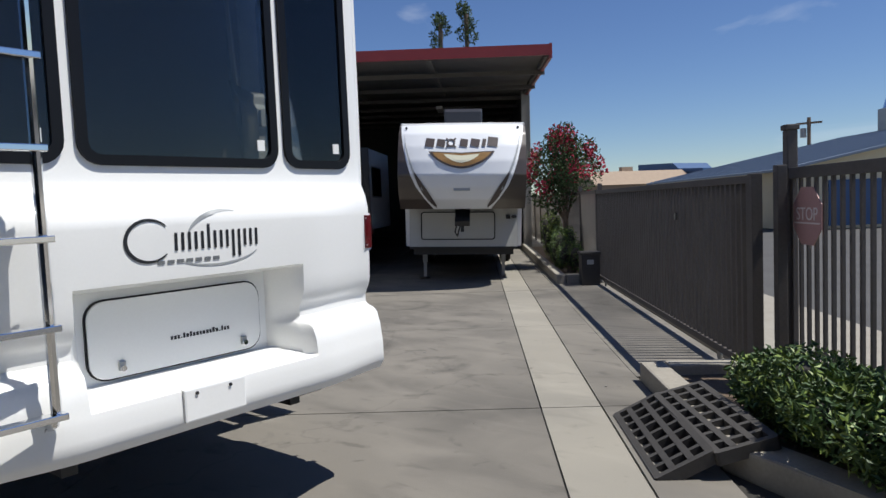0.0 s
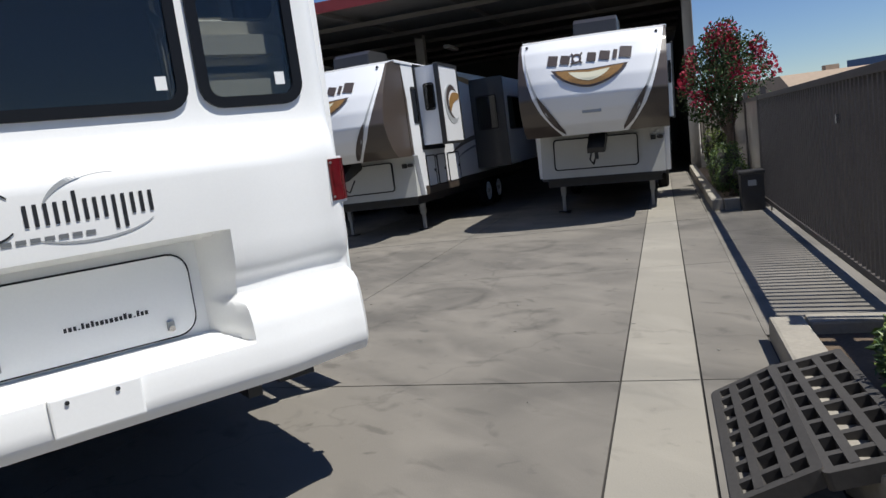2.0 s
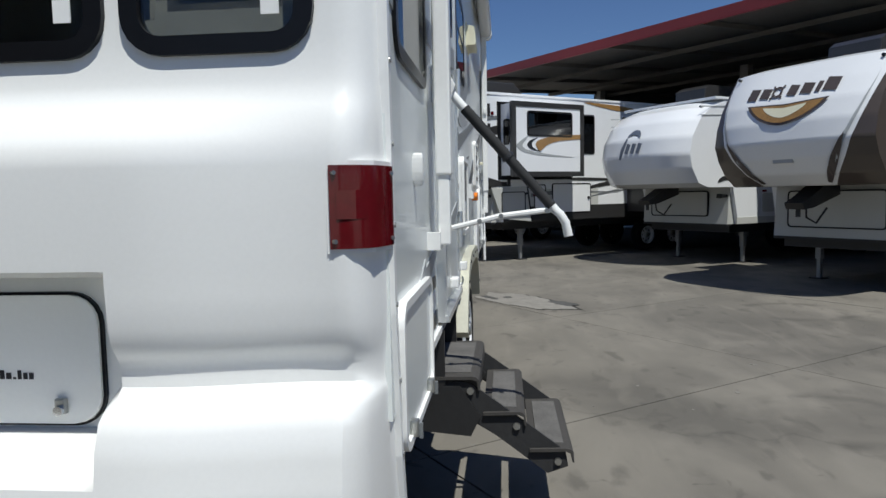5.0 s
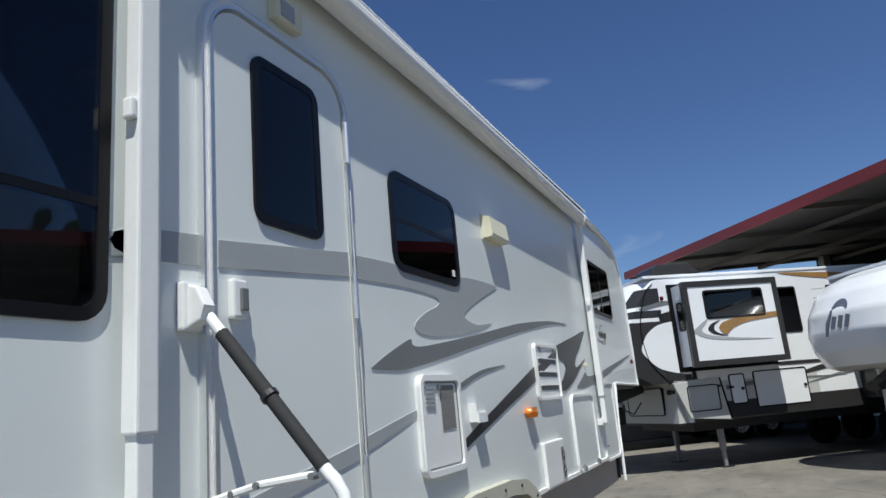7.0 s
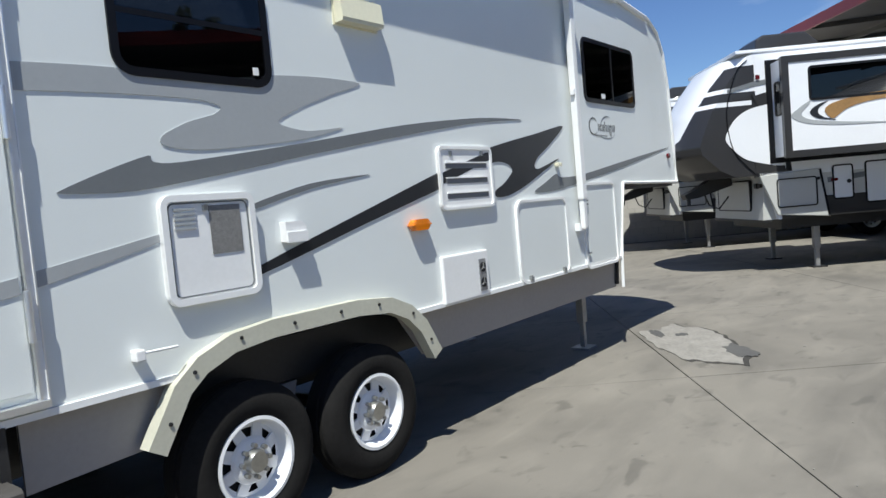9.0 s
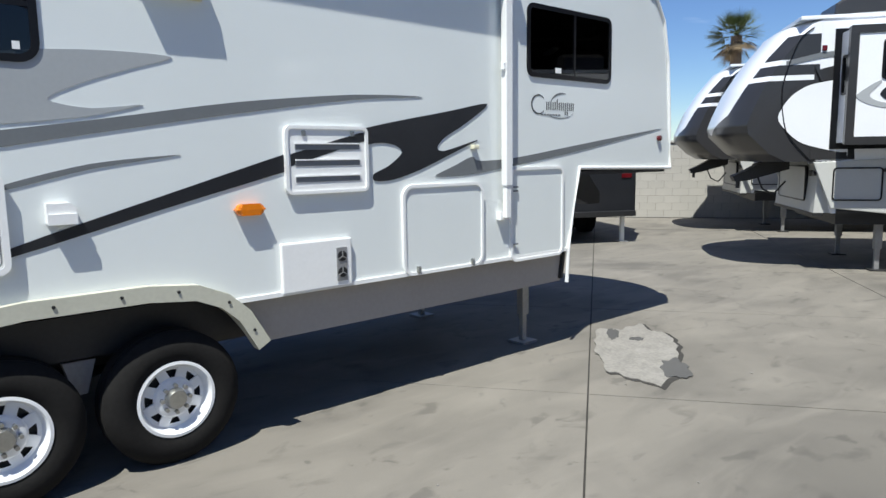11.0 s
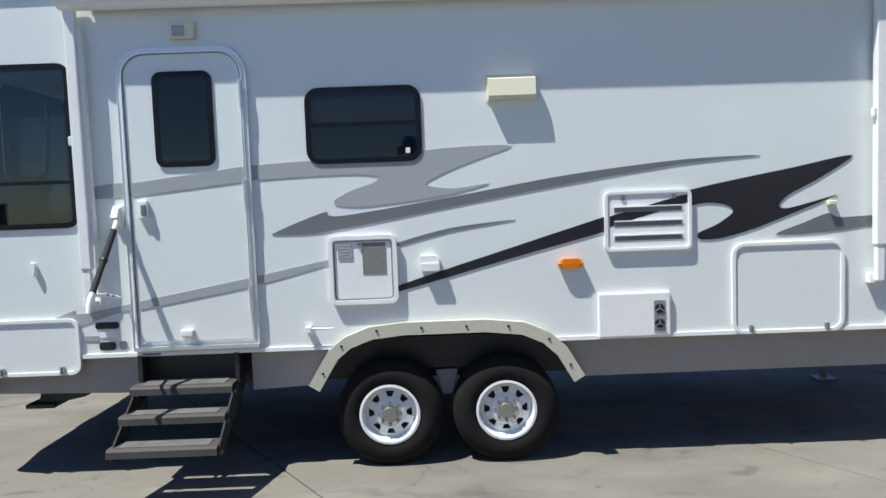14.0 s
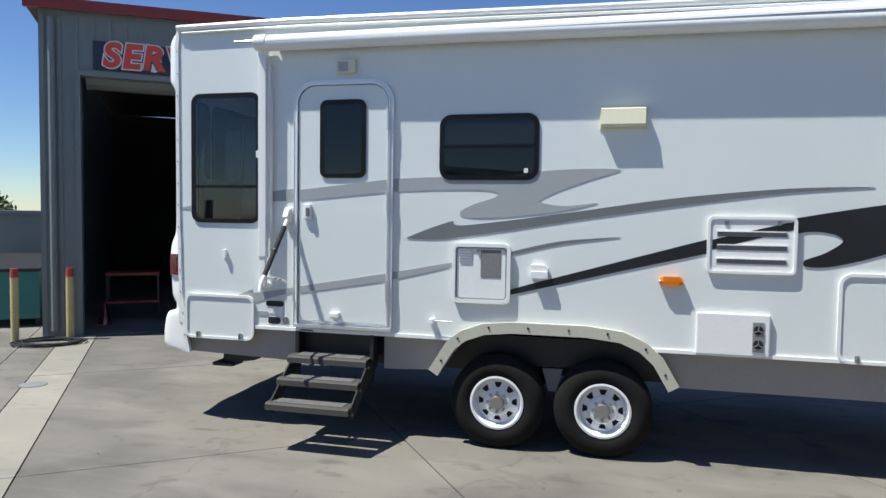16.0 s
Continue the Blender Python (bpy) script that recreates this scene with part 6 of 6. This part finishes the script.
BIN = thing("litter_bin", "dark grey plastic bin by the fence", "bin", yard(8.0, -2.45))
part("body", prism([(-0.17, -0.15), (0.17, -0.15), (0.17, 0.15), (-0.17, 0.15)], 0.0, 0.52, "z"), "bin", BIN)
part("lid", box(-0.19, 0.19, -0.17, 0.17, 0.52, 0.57, 0.015), "bin", BIN)
part("label_bar", box(-0.175, -0.171, -0.05, 0.06, 0.36, 0.44), "dlight", BIN, "pale mark")


# ---------------- plants ----------------
def leaves(bm, spots, size, rnd, mats=(0,), aspect=0.45):
    """Small folded leaves at given places."""
    for p in spots:
        d = Vector((rnd.gauss(0, 1), rnd.gauss(0, 1), rnd.gauss(0.35, 0.8))).normalized()
        s = d.cross(Vector((rnd.gauss(0, 1), rnd.gauss(0, 1), rnd.gauss(0, 1)))).normalized()
        L = size * rnd.uniform(0.6, 1.3)
        w = s * L * aspect
        up = d.cross(s) * L * 0.12
        a, b, c, e, m = p, p + d * L * 0.5 + w * 0.5 + up, p + d * L, p + d * L * 0.5 - w * 0.5 + up, p + d * L * 0.5
        va, vb, vc, ve = (bm.verts.new(q) for q in (a, b, c, e))
        for f in (bm.faces.new((va, vb, vc)), bm.faces.new((va, vc, ve))):
            f.material_index = rnd.choice(mats)


def blob_spots(rnd, centres, n):
    out = []
    for _ in range(n):
        c, r = rnd.choice(centres)
        d = Vector((rnd.gauss(0, 1), rnd.gauss(0, 1), rnd.gauss(0, 1))).normalized()
        k = rnd.uniform(0.55, 1.05) ** 0.5
        out.append(Vector(c) + Vector((d.x * r[0], d.y * r[1], d.z * r[2])) * k)
    return [p for p in out if p.z > 0.02]


def shrub(label, m, r, n, seed, size=0.05, mats=("leaf", "leafy"), weights=(0, 0, 0, 1)):
    rnd = random.Random(seed)
    S = thing("shrub", label, "shrub", m)
    cs = [((rnd.uniform(-0.55, 0.55) * r[0], rnd.uniform(-0.5, 0.5) * r[1], rnd.uniform(0.45, 0.95) * r[2]), (r[0] * rnd.uniform(0.35, 0.55), r[1] * rnd.uniform(0.4, 0.6), r[2] * rnd.uniform(0.35, 0.55))) for _ in range(14)]
    bm = bmesh.new()
    leaves(bm, blob_spots(rnd, cs, n), size, rnd, weights)
    tagged(part("foliage", bm, list(mats), S, "dense small leaves"), kind="stuff")
    bm = bmesh.new()
    for i in range(14):
        c = cs[i][0]
        tube([(rnd.uniform(-0.1, 0.1), rnd.uniform(-0.1, 0.1), 0), (c[0] * 0.5, c[1] * 0.5, c[2] * 0.6), c], 0.012, 5, bm)
    part("stems", bm, "bark", S)
    # added near-black lumps standing in for the shade between the leaves
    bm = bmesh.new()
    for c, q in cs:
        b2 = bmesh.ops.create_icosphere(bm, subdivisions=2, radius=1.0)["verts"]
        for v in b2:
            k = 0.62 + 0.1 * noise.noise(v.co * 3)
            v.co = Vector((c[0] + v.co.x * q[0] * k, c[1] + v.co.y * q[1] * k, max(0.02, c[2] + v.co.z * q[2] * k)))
    part("shade_core", bm, "joint", S)
    return S


shrub("dense glossy green shrub spilling over the kerb", yard(-0.1, -2.5, 0.05), (0.95, 0.44, 0.40), 24000, 5, 0.05, ("leaf", "leafy"), (0, 0, 1))
shrub("yellow-green shrub at the shed corner", yard(12.6, -2.35, 0.03), (0.5, 0.3, 0.85), 2500, 7, 0.06, ("leafy", "leaf"))
shrub("round dark green shrub in the tree bed", yard(10.4, -2.3, 0.03), (0.55, 0.33, 0.7), 3500, 8, 0.05)
shrub("round dark green shrub in the tree bed", yard(9.5, -2.35, 0.03), (0.4, 0.3, 0.5), 2200, 9, 0.05)


def crape_myrtle():
    rnd = random.Random(21)
    T = thing("tree", "crape myrtle with crimson blossom in the tree bed", "tree", yard(11.3, -2.5, 0.03))
    bm = bmesh.new()
    tips = []
    tube([(0, 0, 0), (0.03, 0.02, 0.5), (0, 0, 1.0)], 0.06, 8, bm)
    for i in range(16):
        a = rnd.uniform(0, 6.28)
        r, h = rnd.uniform(0.2, 0.85), rnd.uniform(1.7, 3.0)
        tip = Vector((r * math.cos(a), r * math.sin(a), h))
        tube([(0, 0, 0.9), (tip.x * 0.4, tip.y * 0.4, 0.9 + (h - 0.9) * 0.5), tip], 0.022, 6, bm)
        tips.append(tip)
    part("trunk", bm, "bark", T)
    cs = [(tuple(t - Vector((t.x * 0.2, t.y * 0.2, 0.25))), (0.33, 0.33, 0.4)) for t in tips] + [((rnd.uniform(-0.4, 0.4), rnd.uniform(-0.4, 0.4), rnd.uniform(1.3, 2.2)), (0.4, 0.4, 0.4)) for _ in range(8)]
    bm = bmesh.new()
    leaves(bm, blob_spots(rnd, cs, 5200), 0.085, rnd)
    tagged(part("crown", bm, "treeleaf", T), kind="stuff")
    bm = bmesh.new()
    fl = [(tuple(t + Vector((0, 0, rnd.uniform(-0.25, 0.12)))), (0.13, 0.13, 0.2)) for t in tips + tips] + [((rnd.uniform(-0.8, 0.8), rnd.uniform(-0.8, 0.8), rnd.uniform(1.4, 2.3)), (0.15, 0.15, 0.16)) for _ in range(10)]
    leaves(bm, blob_spots(rnd, fl, 3000), 0.06, rnd, aspect=0.9)
    tagged(part("blossom", bm, "bloom", T, "crimson blossom clusters"), kind="stuff")


crape_myrtle()


def palm(label, m, h, seed, spread=1.6):
    rnd = random.Random(seed)
    T = thing("palm_tree", label, "palm tree", m)
    bm = tube([(0.1 * math.sin(i * 0.5), 0, h * i / 10) for i in range(11)], 0.28, 10)
    part("trunk", bm, "bark", T)
    for mt, nm, n, lo, hi in (("palmleaf", "crown", 80, -0.3, 1.25), ("dryleaf", "dead_fronds", 34, -1.1, -0.45)):
        bm = bmesh.new()
        for i in range(n):
            a, el = rnd.uniform(0, 6.28), rnd.uniform(lo, hi)
            L = spread * rnd.uniform(0.75, 1.1)
            d = Vector((math.cos(a) * math.cos(el), math.sin(a) * math.cos(el), math.sin(el)))
            c = Vector((0, 0, h))
            hub = c + d * L * 0.55
            s = d.cross(Vector((0, 0, 1))).normalized()
            for k in range(11):
                q = (k - 5) / 5
                tip = hub + (d * (1 - 0.35 * q * q) + s * q * 0.95) * L * 0.55 - Vector((0, 0, 0.15 * L * abs(q)))
                side = s * 0.035 * L + d.cross(s) * 0.01
                va = [bm.verts.new(p) for p in (hub - side * 0.6, hub + side * 0.6, tip)]
                bm.faces.new(va)
            va = [bm.verts.new(p) for p in (c - s * 0.02, c + s * 0.02, hub + s * 0.02, hub - s * 0.02)]
            bm.faces.new(va)
        tagged(part(nm, bm, mt, T), kind="stuff")


palm("tall fan palm beyond the block wall", at(2.8 + 40 * 0.893 / 0.993, -3.6 + 40 * 0.434 / 0.993), 7.7, 3, 1.5)
palm("lower fan palm beyond the block wall", at(3.08 + 30 * 0.826, -3.9 + 30 * 0.563), 3.0, 4, 1.5)


def cypress(label, m, h, seed):
    rnd = random.Random(seed)
    T = thing("tree", label, "tree", m)
    part("trunk", tube([(0, 0, 0), (0.1, 0, h * 0.5), (0, 0, h * 0.96)], 0.16, 7), "bark", T)
    cs = []
    for i in range(26):
        z = h * rnd.uniform(0.45, 1.0)
        r = 0.75 * (1.15 - z / h) + 0.35
        a = rnd.uniform(0, 6.28)
        cs.append(((r * math.cos(a) * 0.6, r * math.sin(a) * 0.6, z), (0.45, 0.45, 0.5)))
    bm = bmesh.new()
    leaves(bm, blob_spots(rnd, cs, 3800), 0.22, rnd)
    tagged(part("crown", bm, "treeleaf", T), kind="stuff")


cypress("dark conifer rising behind the shed", at(-2.58 + 50 * 0.618, 2.6 - 50 * 0.785), 15.0, 31)
cypress("dark conifer rising behind the shed", at(-2.58 + 50 * 0.588, 2.6 - 50 * 0.808), 15.6, 32)

# ---------------- block wall at the end of the yard ----------------
WALL = thing("wall_east", "grey concrete block wall closing the yard", "wall", YARD, "", "structure")
part("core", box(-14, 17, 18.235, 18.36, -0.05, 1.9), "mortar", WALL)
part("cap_course", box(-14, 17, 18.2, 18.4, 1.9, 1.96, 0.01), "block", WALL)


# ---------------- service bay behind the trailer ----------------
def build_service():
    B = thing("service_building", "grey-green sheet steel service bay with open door", "building", YARD)
    F = -4.63
    part("front_wall", box(F - 0.15, F, -1.66, -1.2, 0, 4.35), "metal", B)
    part("front_wall", box(F - 0.15, F, -1.2, 2.6, 3.74, 4.35), "metal", B)
    part("front_wall", box(F - 0.15, F, 2.6, 7.5, 0, 4.35), "metal", B)
    part("front_gable", prism([(-1.66, 4.35), (7.5, 4.35), (7.5, 4.75), (-1.66, 4.6)], F - 0.15, F, "x"), "metal", B)
    part("side_wall", box(-16, F - 0.15, -1.66, -1.52, 0, 4.5), "metal", B)
    part("far_side_wall", box(-16, F - 0.15, 7.36, 7.5, 0, 4.5), "metal", B)
    # coloured dark for the shade deep in the bay
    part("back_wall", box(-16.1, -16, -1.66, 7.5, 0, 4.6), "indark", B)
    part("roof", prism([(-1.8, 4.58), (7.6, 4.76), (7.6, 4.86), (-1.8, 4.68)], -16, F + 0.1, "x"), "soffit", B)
    part("fascia", prism([(-1.82, 4.55), (7.6, 4.72), (7.6, 4.88), (-1.82, 4.7)], F + 0.1, F + 0.16, "x"), "redsteel", B, "red fascia")
    part("floor_slab", box(-16, F, -1.5, 7.36, -0.01, 0.012), "yard", B)
    bm = bmesh.new()
    for i in range(44):
        v = -1.64 + i * 0.21
        if v < -1.24 or v > 2.62:
            box(F, F + 0.02, v, v + 0.05, 0, 4.5, bm=bm)
        else:
            box(F, F + 0.02, v, v + 0.05, 3.78, 4.5, bm=bm)
    part("sheet_ribs", bm, "metal", B)
    part("downpipe", tube([(F + 0.06, -1.5, 4.45), (F + 0.06, -1.5, 0.1)], 0.045), "metal", B, "", True)
    part("door_jamb", box(F - 0.2, F + 0.03, -1.22, -1.15, 0, 3.78), "metal", B)
    part("door_head", box(F - 0.2, F + 0.03, -1.15, 2.6, 3.7, 3.78), "metal", B)
    part("rolled_door", cyl((F - 0.4, -1.1, 3.85), (F - 0.4, 2.6, 3.85), 0.28, n=20), "metal", B)
    sg = thing("service_sign", "navy sign board with coral letters reading SERVICE", "sign", YARD)
    part("board", box(F + 0.022, F + 0.045, -0.98, 1.55, 3.8, 4.2), "sign", sg)
    tx = bpy.data.curves.new("lettering", "FONT")
    tx.body, tx.size, tx.extrude, tx.align_x, tx.align_y, tx.shear, tx.offset = "SERVICE", 0.47 * K, 0.004, "LEFT", "CENTER", 0.15, 0.022
    tx.space_character = 1.14
    to = new("lettering", tx)
    to.data.materials.append(M["signred"])
    to.parent = sg
    to.matrix_basis = pose((F + 0.052) * K, -0.86 * K, 4.0 * K, 90, 0, 90)
    t2 = to.copy()
    t2.data = to.data.copy()
    scene.collection.objects.link(t2)
    t2.data.offset, t2.data.extrude = 0.042, 0.002
    t2.data.materials.clear()
    t2.data.materials.append(M["signwhite"])
    t2.matrix_basis = pose((F + 0.048) * K, -0.86 * K, 4.0 * K, 90, 0, 90)
    # things in and by the bay
    for a, v in ((F + 0.25, -1.95), (F + 0.28, -1.28)):
        b = thing("bollard", "faded yellow bollard with red top", "bollard", yard(a, v), "bollards")
        part("post", cyl((0, 0, 0), (0, 0, 0.88), 0.05, n=18), "bollard", b, "", True)
        part("top", cyl((0, 0, 0.88), (0, 0, 1.0), 0.052, 0.045, n=18), "bolred", b, "red painted top", True)
    cb = thing("white_cabinet", "tall white cabinet inside the dark bay", "cabinet", yard(F - 3.0, 0.9))
    part("body", box(-0.35, 0.35, -0.45, 0.45, 0.12, 2.3, 0.01), "white", cb)
    part("base", box(-0.3, 0.3, -0.4, 0.4, 0.0, 0.12), "black", cb)
    part("door_gap", box(0.351, 0.354, -0.004, 0.004, 0.15, 2.25), "dgrey", cb)
    wk = thing("tool_cart", "red tool cart in the bay doorway", "cart", yard(F - 1.4, -0.55))
    part("top_tray", box(-0.25, 0.25, -0.4, 0.4, 0.75, 0.8, 0.01), "redsteel", wk)
    part("low_tray", box(-0.25, 0.25, -0.4, 0.4, 0.3, 0.34, 0.01), "redsteel", wk)
    for x in (-0.23, 0.23):
        for y in (-0.38, 0.38):
            part("leg", box(x - 0.015, x + 0.015, y - 0.015, y + 0.015, 0.0, 0.78), "black", wk)
    cn = thing("traffic_cone", "red-orange traffic cone in the bay doorway", "cone", yard(F - 0.9, -0.95))
    part("base", box(-0.13, 0.13, -0.13, 0.13, 0, 0.025, 0.008), "redsteel", cn)
    part("cone", cyl((0, 0, 0.025), (0, 0, 0.36), 0.1, 0.025, 20), "red", cn)
    dp = thing("dumpster", "teal steel dumpster with black lids", "dumpster", yard(F - 1.6, -2.26))
    part("body", prism([(-0.5, 0.12), (0.5, 0.12), (0.55, 0.85), (-0.55, 1.0)], -0.4, 0.4), "teal", dp)
    part("lid", prism([(-0.56, 1.0), (0.56, 0.85), (0.56, 0.9), (-0.5, 1.08)], -0.42, 0.42), "black", dp, "black plastic lid")
    for y in (-0.36, 0.36):
        part("side_pocket", box(-0.3, 0.3, y - 0.05, y + 0.05, 0.6, 0.72), "teal", dp)
        part("caster", box(-0.4, -0.3, y - 0.04, y + 0.04, 0, 0.12), "black", dp)
        part("caster", box(0.3, 0.4, y - 0.04, y + 0.04, 0, 0.12), "black", dp)
    an = thing("lean_to", "low grey sheet steel lean-to beside the bay", "shed", YARD)
    part("wall", box(F - 5.0, F - 2.6, -3.2, -1.7, 0, 1.72), "metal", an)
    part("roof", box(F - 5.1, F - 2.5, -3.3, -1.68, 1.72, 1.78), "metal", an)
    hs = thing("garden_hose", "coiled black hose on the ground", "hose", yard(F + 0.55, -1.5))
    pts = []
    for i in range(120):
        t = i / 119
        a = t * 6 * 2 * math.pi
        r = 0.22 + 0.05 * math.sin(i * 0.7) + 0.03 * t
        pts.append((r * math.cos(a), 1.6 * r * math.sin(a), 0.014 + 0.03 * t))
    part("coil", tube(pts, 0.011, 6), "hose", hs)
    mh = thing("manhole_cover", "small round utility cover in the concrete", "manhole", at(-2.04, 0.6), kind="structure")
    part("cover", cyl((0, 0, 0), (0, 0, 0.006), 0.13, n=28), "gal", mh)


build_service()

# ---------------- across the street ----------------


def build_far():
    B = thing("cream_building", "cream gabled building with blue-grey metal roof across the street", "building", at(3.05, -24.48, 0, SITE))
    part("wall", box(0, 19, -23.2, 0, 0, 2.2), "cream2", B)
    part("gable", prism([(0, 2.19), (0, 2.2), (-11.6, 4.46), (-23.2, 2.2), (-23.2, 2.19)], 0, 19, "x"), "cream2", B)
    part("roof", prism([(0.35, 2.13), (0.35, 2.22), (-11.6, 4.56), (-23.55, 2.22), (-23.55, 2.13), (-11.6, 4.47)], -0.3, 19.2, "x"), "blueroof", B)
    for i in range(40):
        part("roof_seam", prism([(0.34, 2.22), (0.34, 2.25), (-11.58, 4.585), (-11.58, 4.555)], i * 0.48, i * 0.48 + 0.03, "x"), "blueroof", B)
    for i in range(6):
        part("blue_door", box(-0.05, 0.0, -4.0 - i * 3.1, -1.4 - i * 3.1, 0.1, 1.75), "blueboard", B)
    tw = part("roof_vent", box(13.0, 14.2, -12.4, -11.2, 4.3, 5.7), "gal", B)
    part("vent_cap", cyl((13.6, -11.8, 5.7), (13.6, -11.8, 6.4), 0.6, 0.4), "chrome", tw)
    H = thing("tan_house", "low tan house roof beyond the fence", "house", at(21.7, -52.1, 0, -35))
    part("wall", box(-3.4, 3.4, -4, 4, 0, 2.4), "tanhouse", H)
    part("roof", prism([(-3.7, 2.4), (3.7, 2.4), (2.6, 3.5), (-2.2, 3.5)], -4.5, 4.5), "tanhouse", H)
    part("chimney", box(-1, -0.5, -0.5, 0.5, 3.4, 3.9), "tanhouse", H)
    D = thing("blue_shed", "dark blue metal shed in the distance", "building", at(17.9, -57.0, 0, -20))
    part("wall", box(-3.2, 3.2, -2, 2, 0, 3.3), "blueboard", D)
    part("roof", prism([(-3.4, 3.3), (3.4, 3.3), (3.4, 4.2), (-0.4, 4.1), (-1.0, 3.6), (-3.4, 3.5)], -2.2, 2.2), "blueboard", D)
    P = thing("utility_pole", "wooden utility pole in the distance", "pole", at(-2.58 + 60 * 0.18, 2.6 - 60 * 0.98))
    part("pole", tube([(0, 0, 0), (0, 0, 6.9)], 0.14, 8), "bark", P)
    part("crossarm", box(-0.9, 0.9, -0.06, 0.06, 6.4, 6.55), "bark", P)
    part("transformer", cyl((0.4, 0, 5.4), (0.4, 0, 6.1), 0.22), "gal", P)
    C = thing("parked_car", "dark car parked across the street", "car", yard(-1.5, -14.6))
    part("body", prism([(-2.1, 0.3), (2.1, 0.3), (2.15, 0.75), (1.3, 0.85), (0.7, 1.3), (-1.0, 1.32), (-1.6, 0.9), (-2.15, 0.8)], -0.8, 0.8, bevel=0.08), "rvdark", C)
    for x in (-1.3, 1.3):
        for s in (-1, 1):
            part("wheel", cyl((x, s * 0.7, 0.3), (x, s * 0.84, 0.3), 0.3, n=20), "tyre", C)
    part("window_glass", prism([(0.62, 1.22), (1.1, 0.88), (-1.4, 0.92), (-0.95, 1.24)], 0.76, 0.83), "gasket", C)
    L = thing("tree", "broad green tree beyond the yard", "tree", yard(-22, -8.8))
    rnd = random.Random(77)
    part("trunk", tube([(0, 0, 0), (0.2, 0, 1.2), (0, 0, 2.4)], 0.2, 8), "bark", L)
    cs = [((rnd.uniform(-3, 3), rnd.uniform(-3, 3), rnd.uniform(0.9, 1.75)), (1.1, 1.1, 0.8)) for _ in range(30)]
    bm = bmesh.new()
    leaves(bm, blob_spots(rnd, cs, 11000), 0.3, rnd)
    tagged(part("crown", bm, "treeleaf", L), kind="stuff")
    setting("wall_west", box(-18, -17.8, -14, -1.7, -0.05, 0.9), "tanhouse", "low reddish garden wall")


build_far()

# ---------------- yard slabs, each its own piece ----------------
SL = [-26.0, -20.5, -15.0, -9.5, -5.3, -2.1, 1.08, 4.28, 7.5, 10.7, 13.9, 17.1, 20.3, 25, 30]
SV = [-3.05, -1.83, -1.4, -0.97, 1.75, 4.5, 7.2, 9.9, 12.6, 15.3, 18.15]
PAV = bpy.data.objects["pavement"]
for i in range(len(SL) - 1):
    for j in range(len(SV) - 1):
        a0, a1, v0, v1 = SL[i], SL[i + 1], SV[j], SV[j + 1]
        if j == 0 and -2.2 < a0 < 7.4:
            continue
        g = 0.0055
        ob = part("slab", box(a0 + g, a1 - g, v0 + g, v1 - g, -0.012, random.uniform(-0.0012, 0.0012), 0.002), "band" if j == 2 else "yard", PAV)
part("slab", box(-2.1, -0.8, -3.05, -1.84, -0.012, 0.0, 0.002), "yard", PAV)
part("slab", box(-26, -0.8, -4.56, -3.06, -0.012, 0.03, 0.002), "band", PAV)

# mortar patch and oil-dark rim in front of the trailer
rnd = random.Random(12)
PT = thing("concrete_patch", "pale crumbling mortar patch in the yard concrete", "patch", yard(4.66, 5.7), kind="structure")
poly = []
for k in range(72):
    a = 2 * math.pi * k / 72
    r = 1 + 0.3 * noise.noise((math.cos(a) * 1.5, math.sin(a) * 1.5, 3.1)) + 0.16 * noise.noise((math.cos(a) * 5, math.sin(a) * 5, 1.7)) + 0.07 * noise.noise((math.cos(a) * 15, math.sin(a) * 15, 0.7))
    poly.append((0.37 * r * math.cos(a), 0.8 * r * math.sin(a)))
part("patch_rim", prism([(x * 1.05 + 0.02, y * 1.04 - 0.02) for x, y in poly], 0.0015, 0.003, "z"), "joint", PT)
part("patch_face", prism(poly, 0.003, 0.008, "z"), "patch", PT)
for cx, cy, rx, ry, sd in ((0.27, -0.52, 0.1, 0.24, 5.0), (-0.18, 0.45, 0.05, 0.2, 8.0), (0.02, 0.3, 0.06, 0.06, 2.0)):
    hole = []
    for k in range(28):
        a = 2 * math.pi * k / 28
        r = 1 + 0.5 * noise.noise((math.cos(a) * 2.5, math.sin(a) * 2.5, sd))
        hole.append((cx + rx * r * math.cos(a), cy + ry * r * math.sin(a)))
    part("broken_hollow", prism(hole, 0.008, 0.011, "z"), "asphalt", PT, "dark broken hollow")
# scattered paper and gravel bits
bm = bmesh.new()
for i in range(60):
    x, y = rnd.uniform(-1, 11), rnd.uniform(-4.5, -0.6)
    s = rnd.choice((0.006, 0.008, 0.012, 0.02))
    box(x, x + s, y, y + s * rnd.uniform(0.5, 1.5), 0.001, 0.005, bm=bm)
tagged(part("litter_bits", bm, "patch"), "small pale chips lying on the concrete", "litter", kind="stuff")

# block wall pieces
lay = bmesh.new()
box(-0.1965, 0.1965, -0.006, 0.01, -0.0915, 0.0915, bm=lay)
first = part("block", lay, "block", WALL)
cnt = 0
for r in range(10):
    for c in range(28):
        a = 0.6 + c * 0.4 + (0.2 if r % 2 else 0)
        if cnt == 0:
            o = first
        else:
            o = first.copy()
            scene.collection.objects.link(o)
        o.matrix_basis = pose(a * K, 18.236 * K, (0.1 + r * 0.187) * K)
        cnt += 1
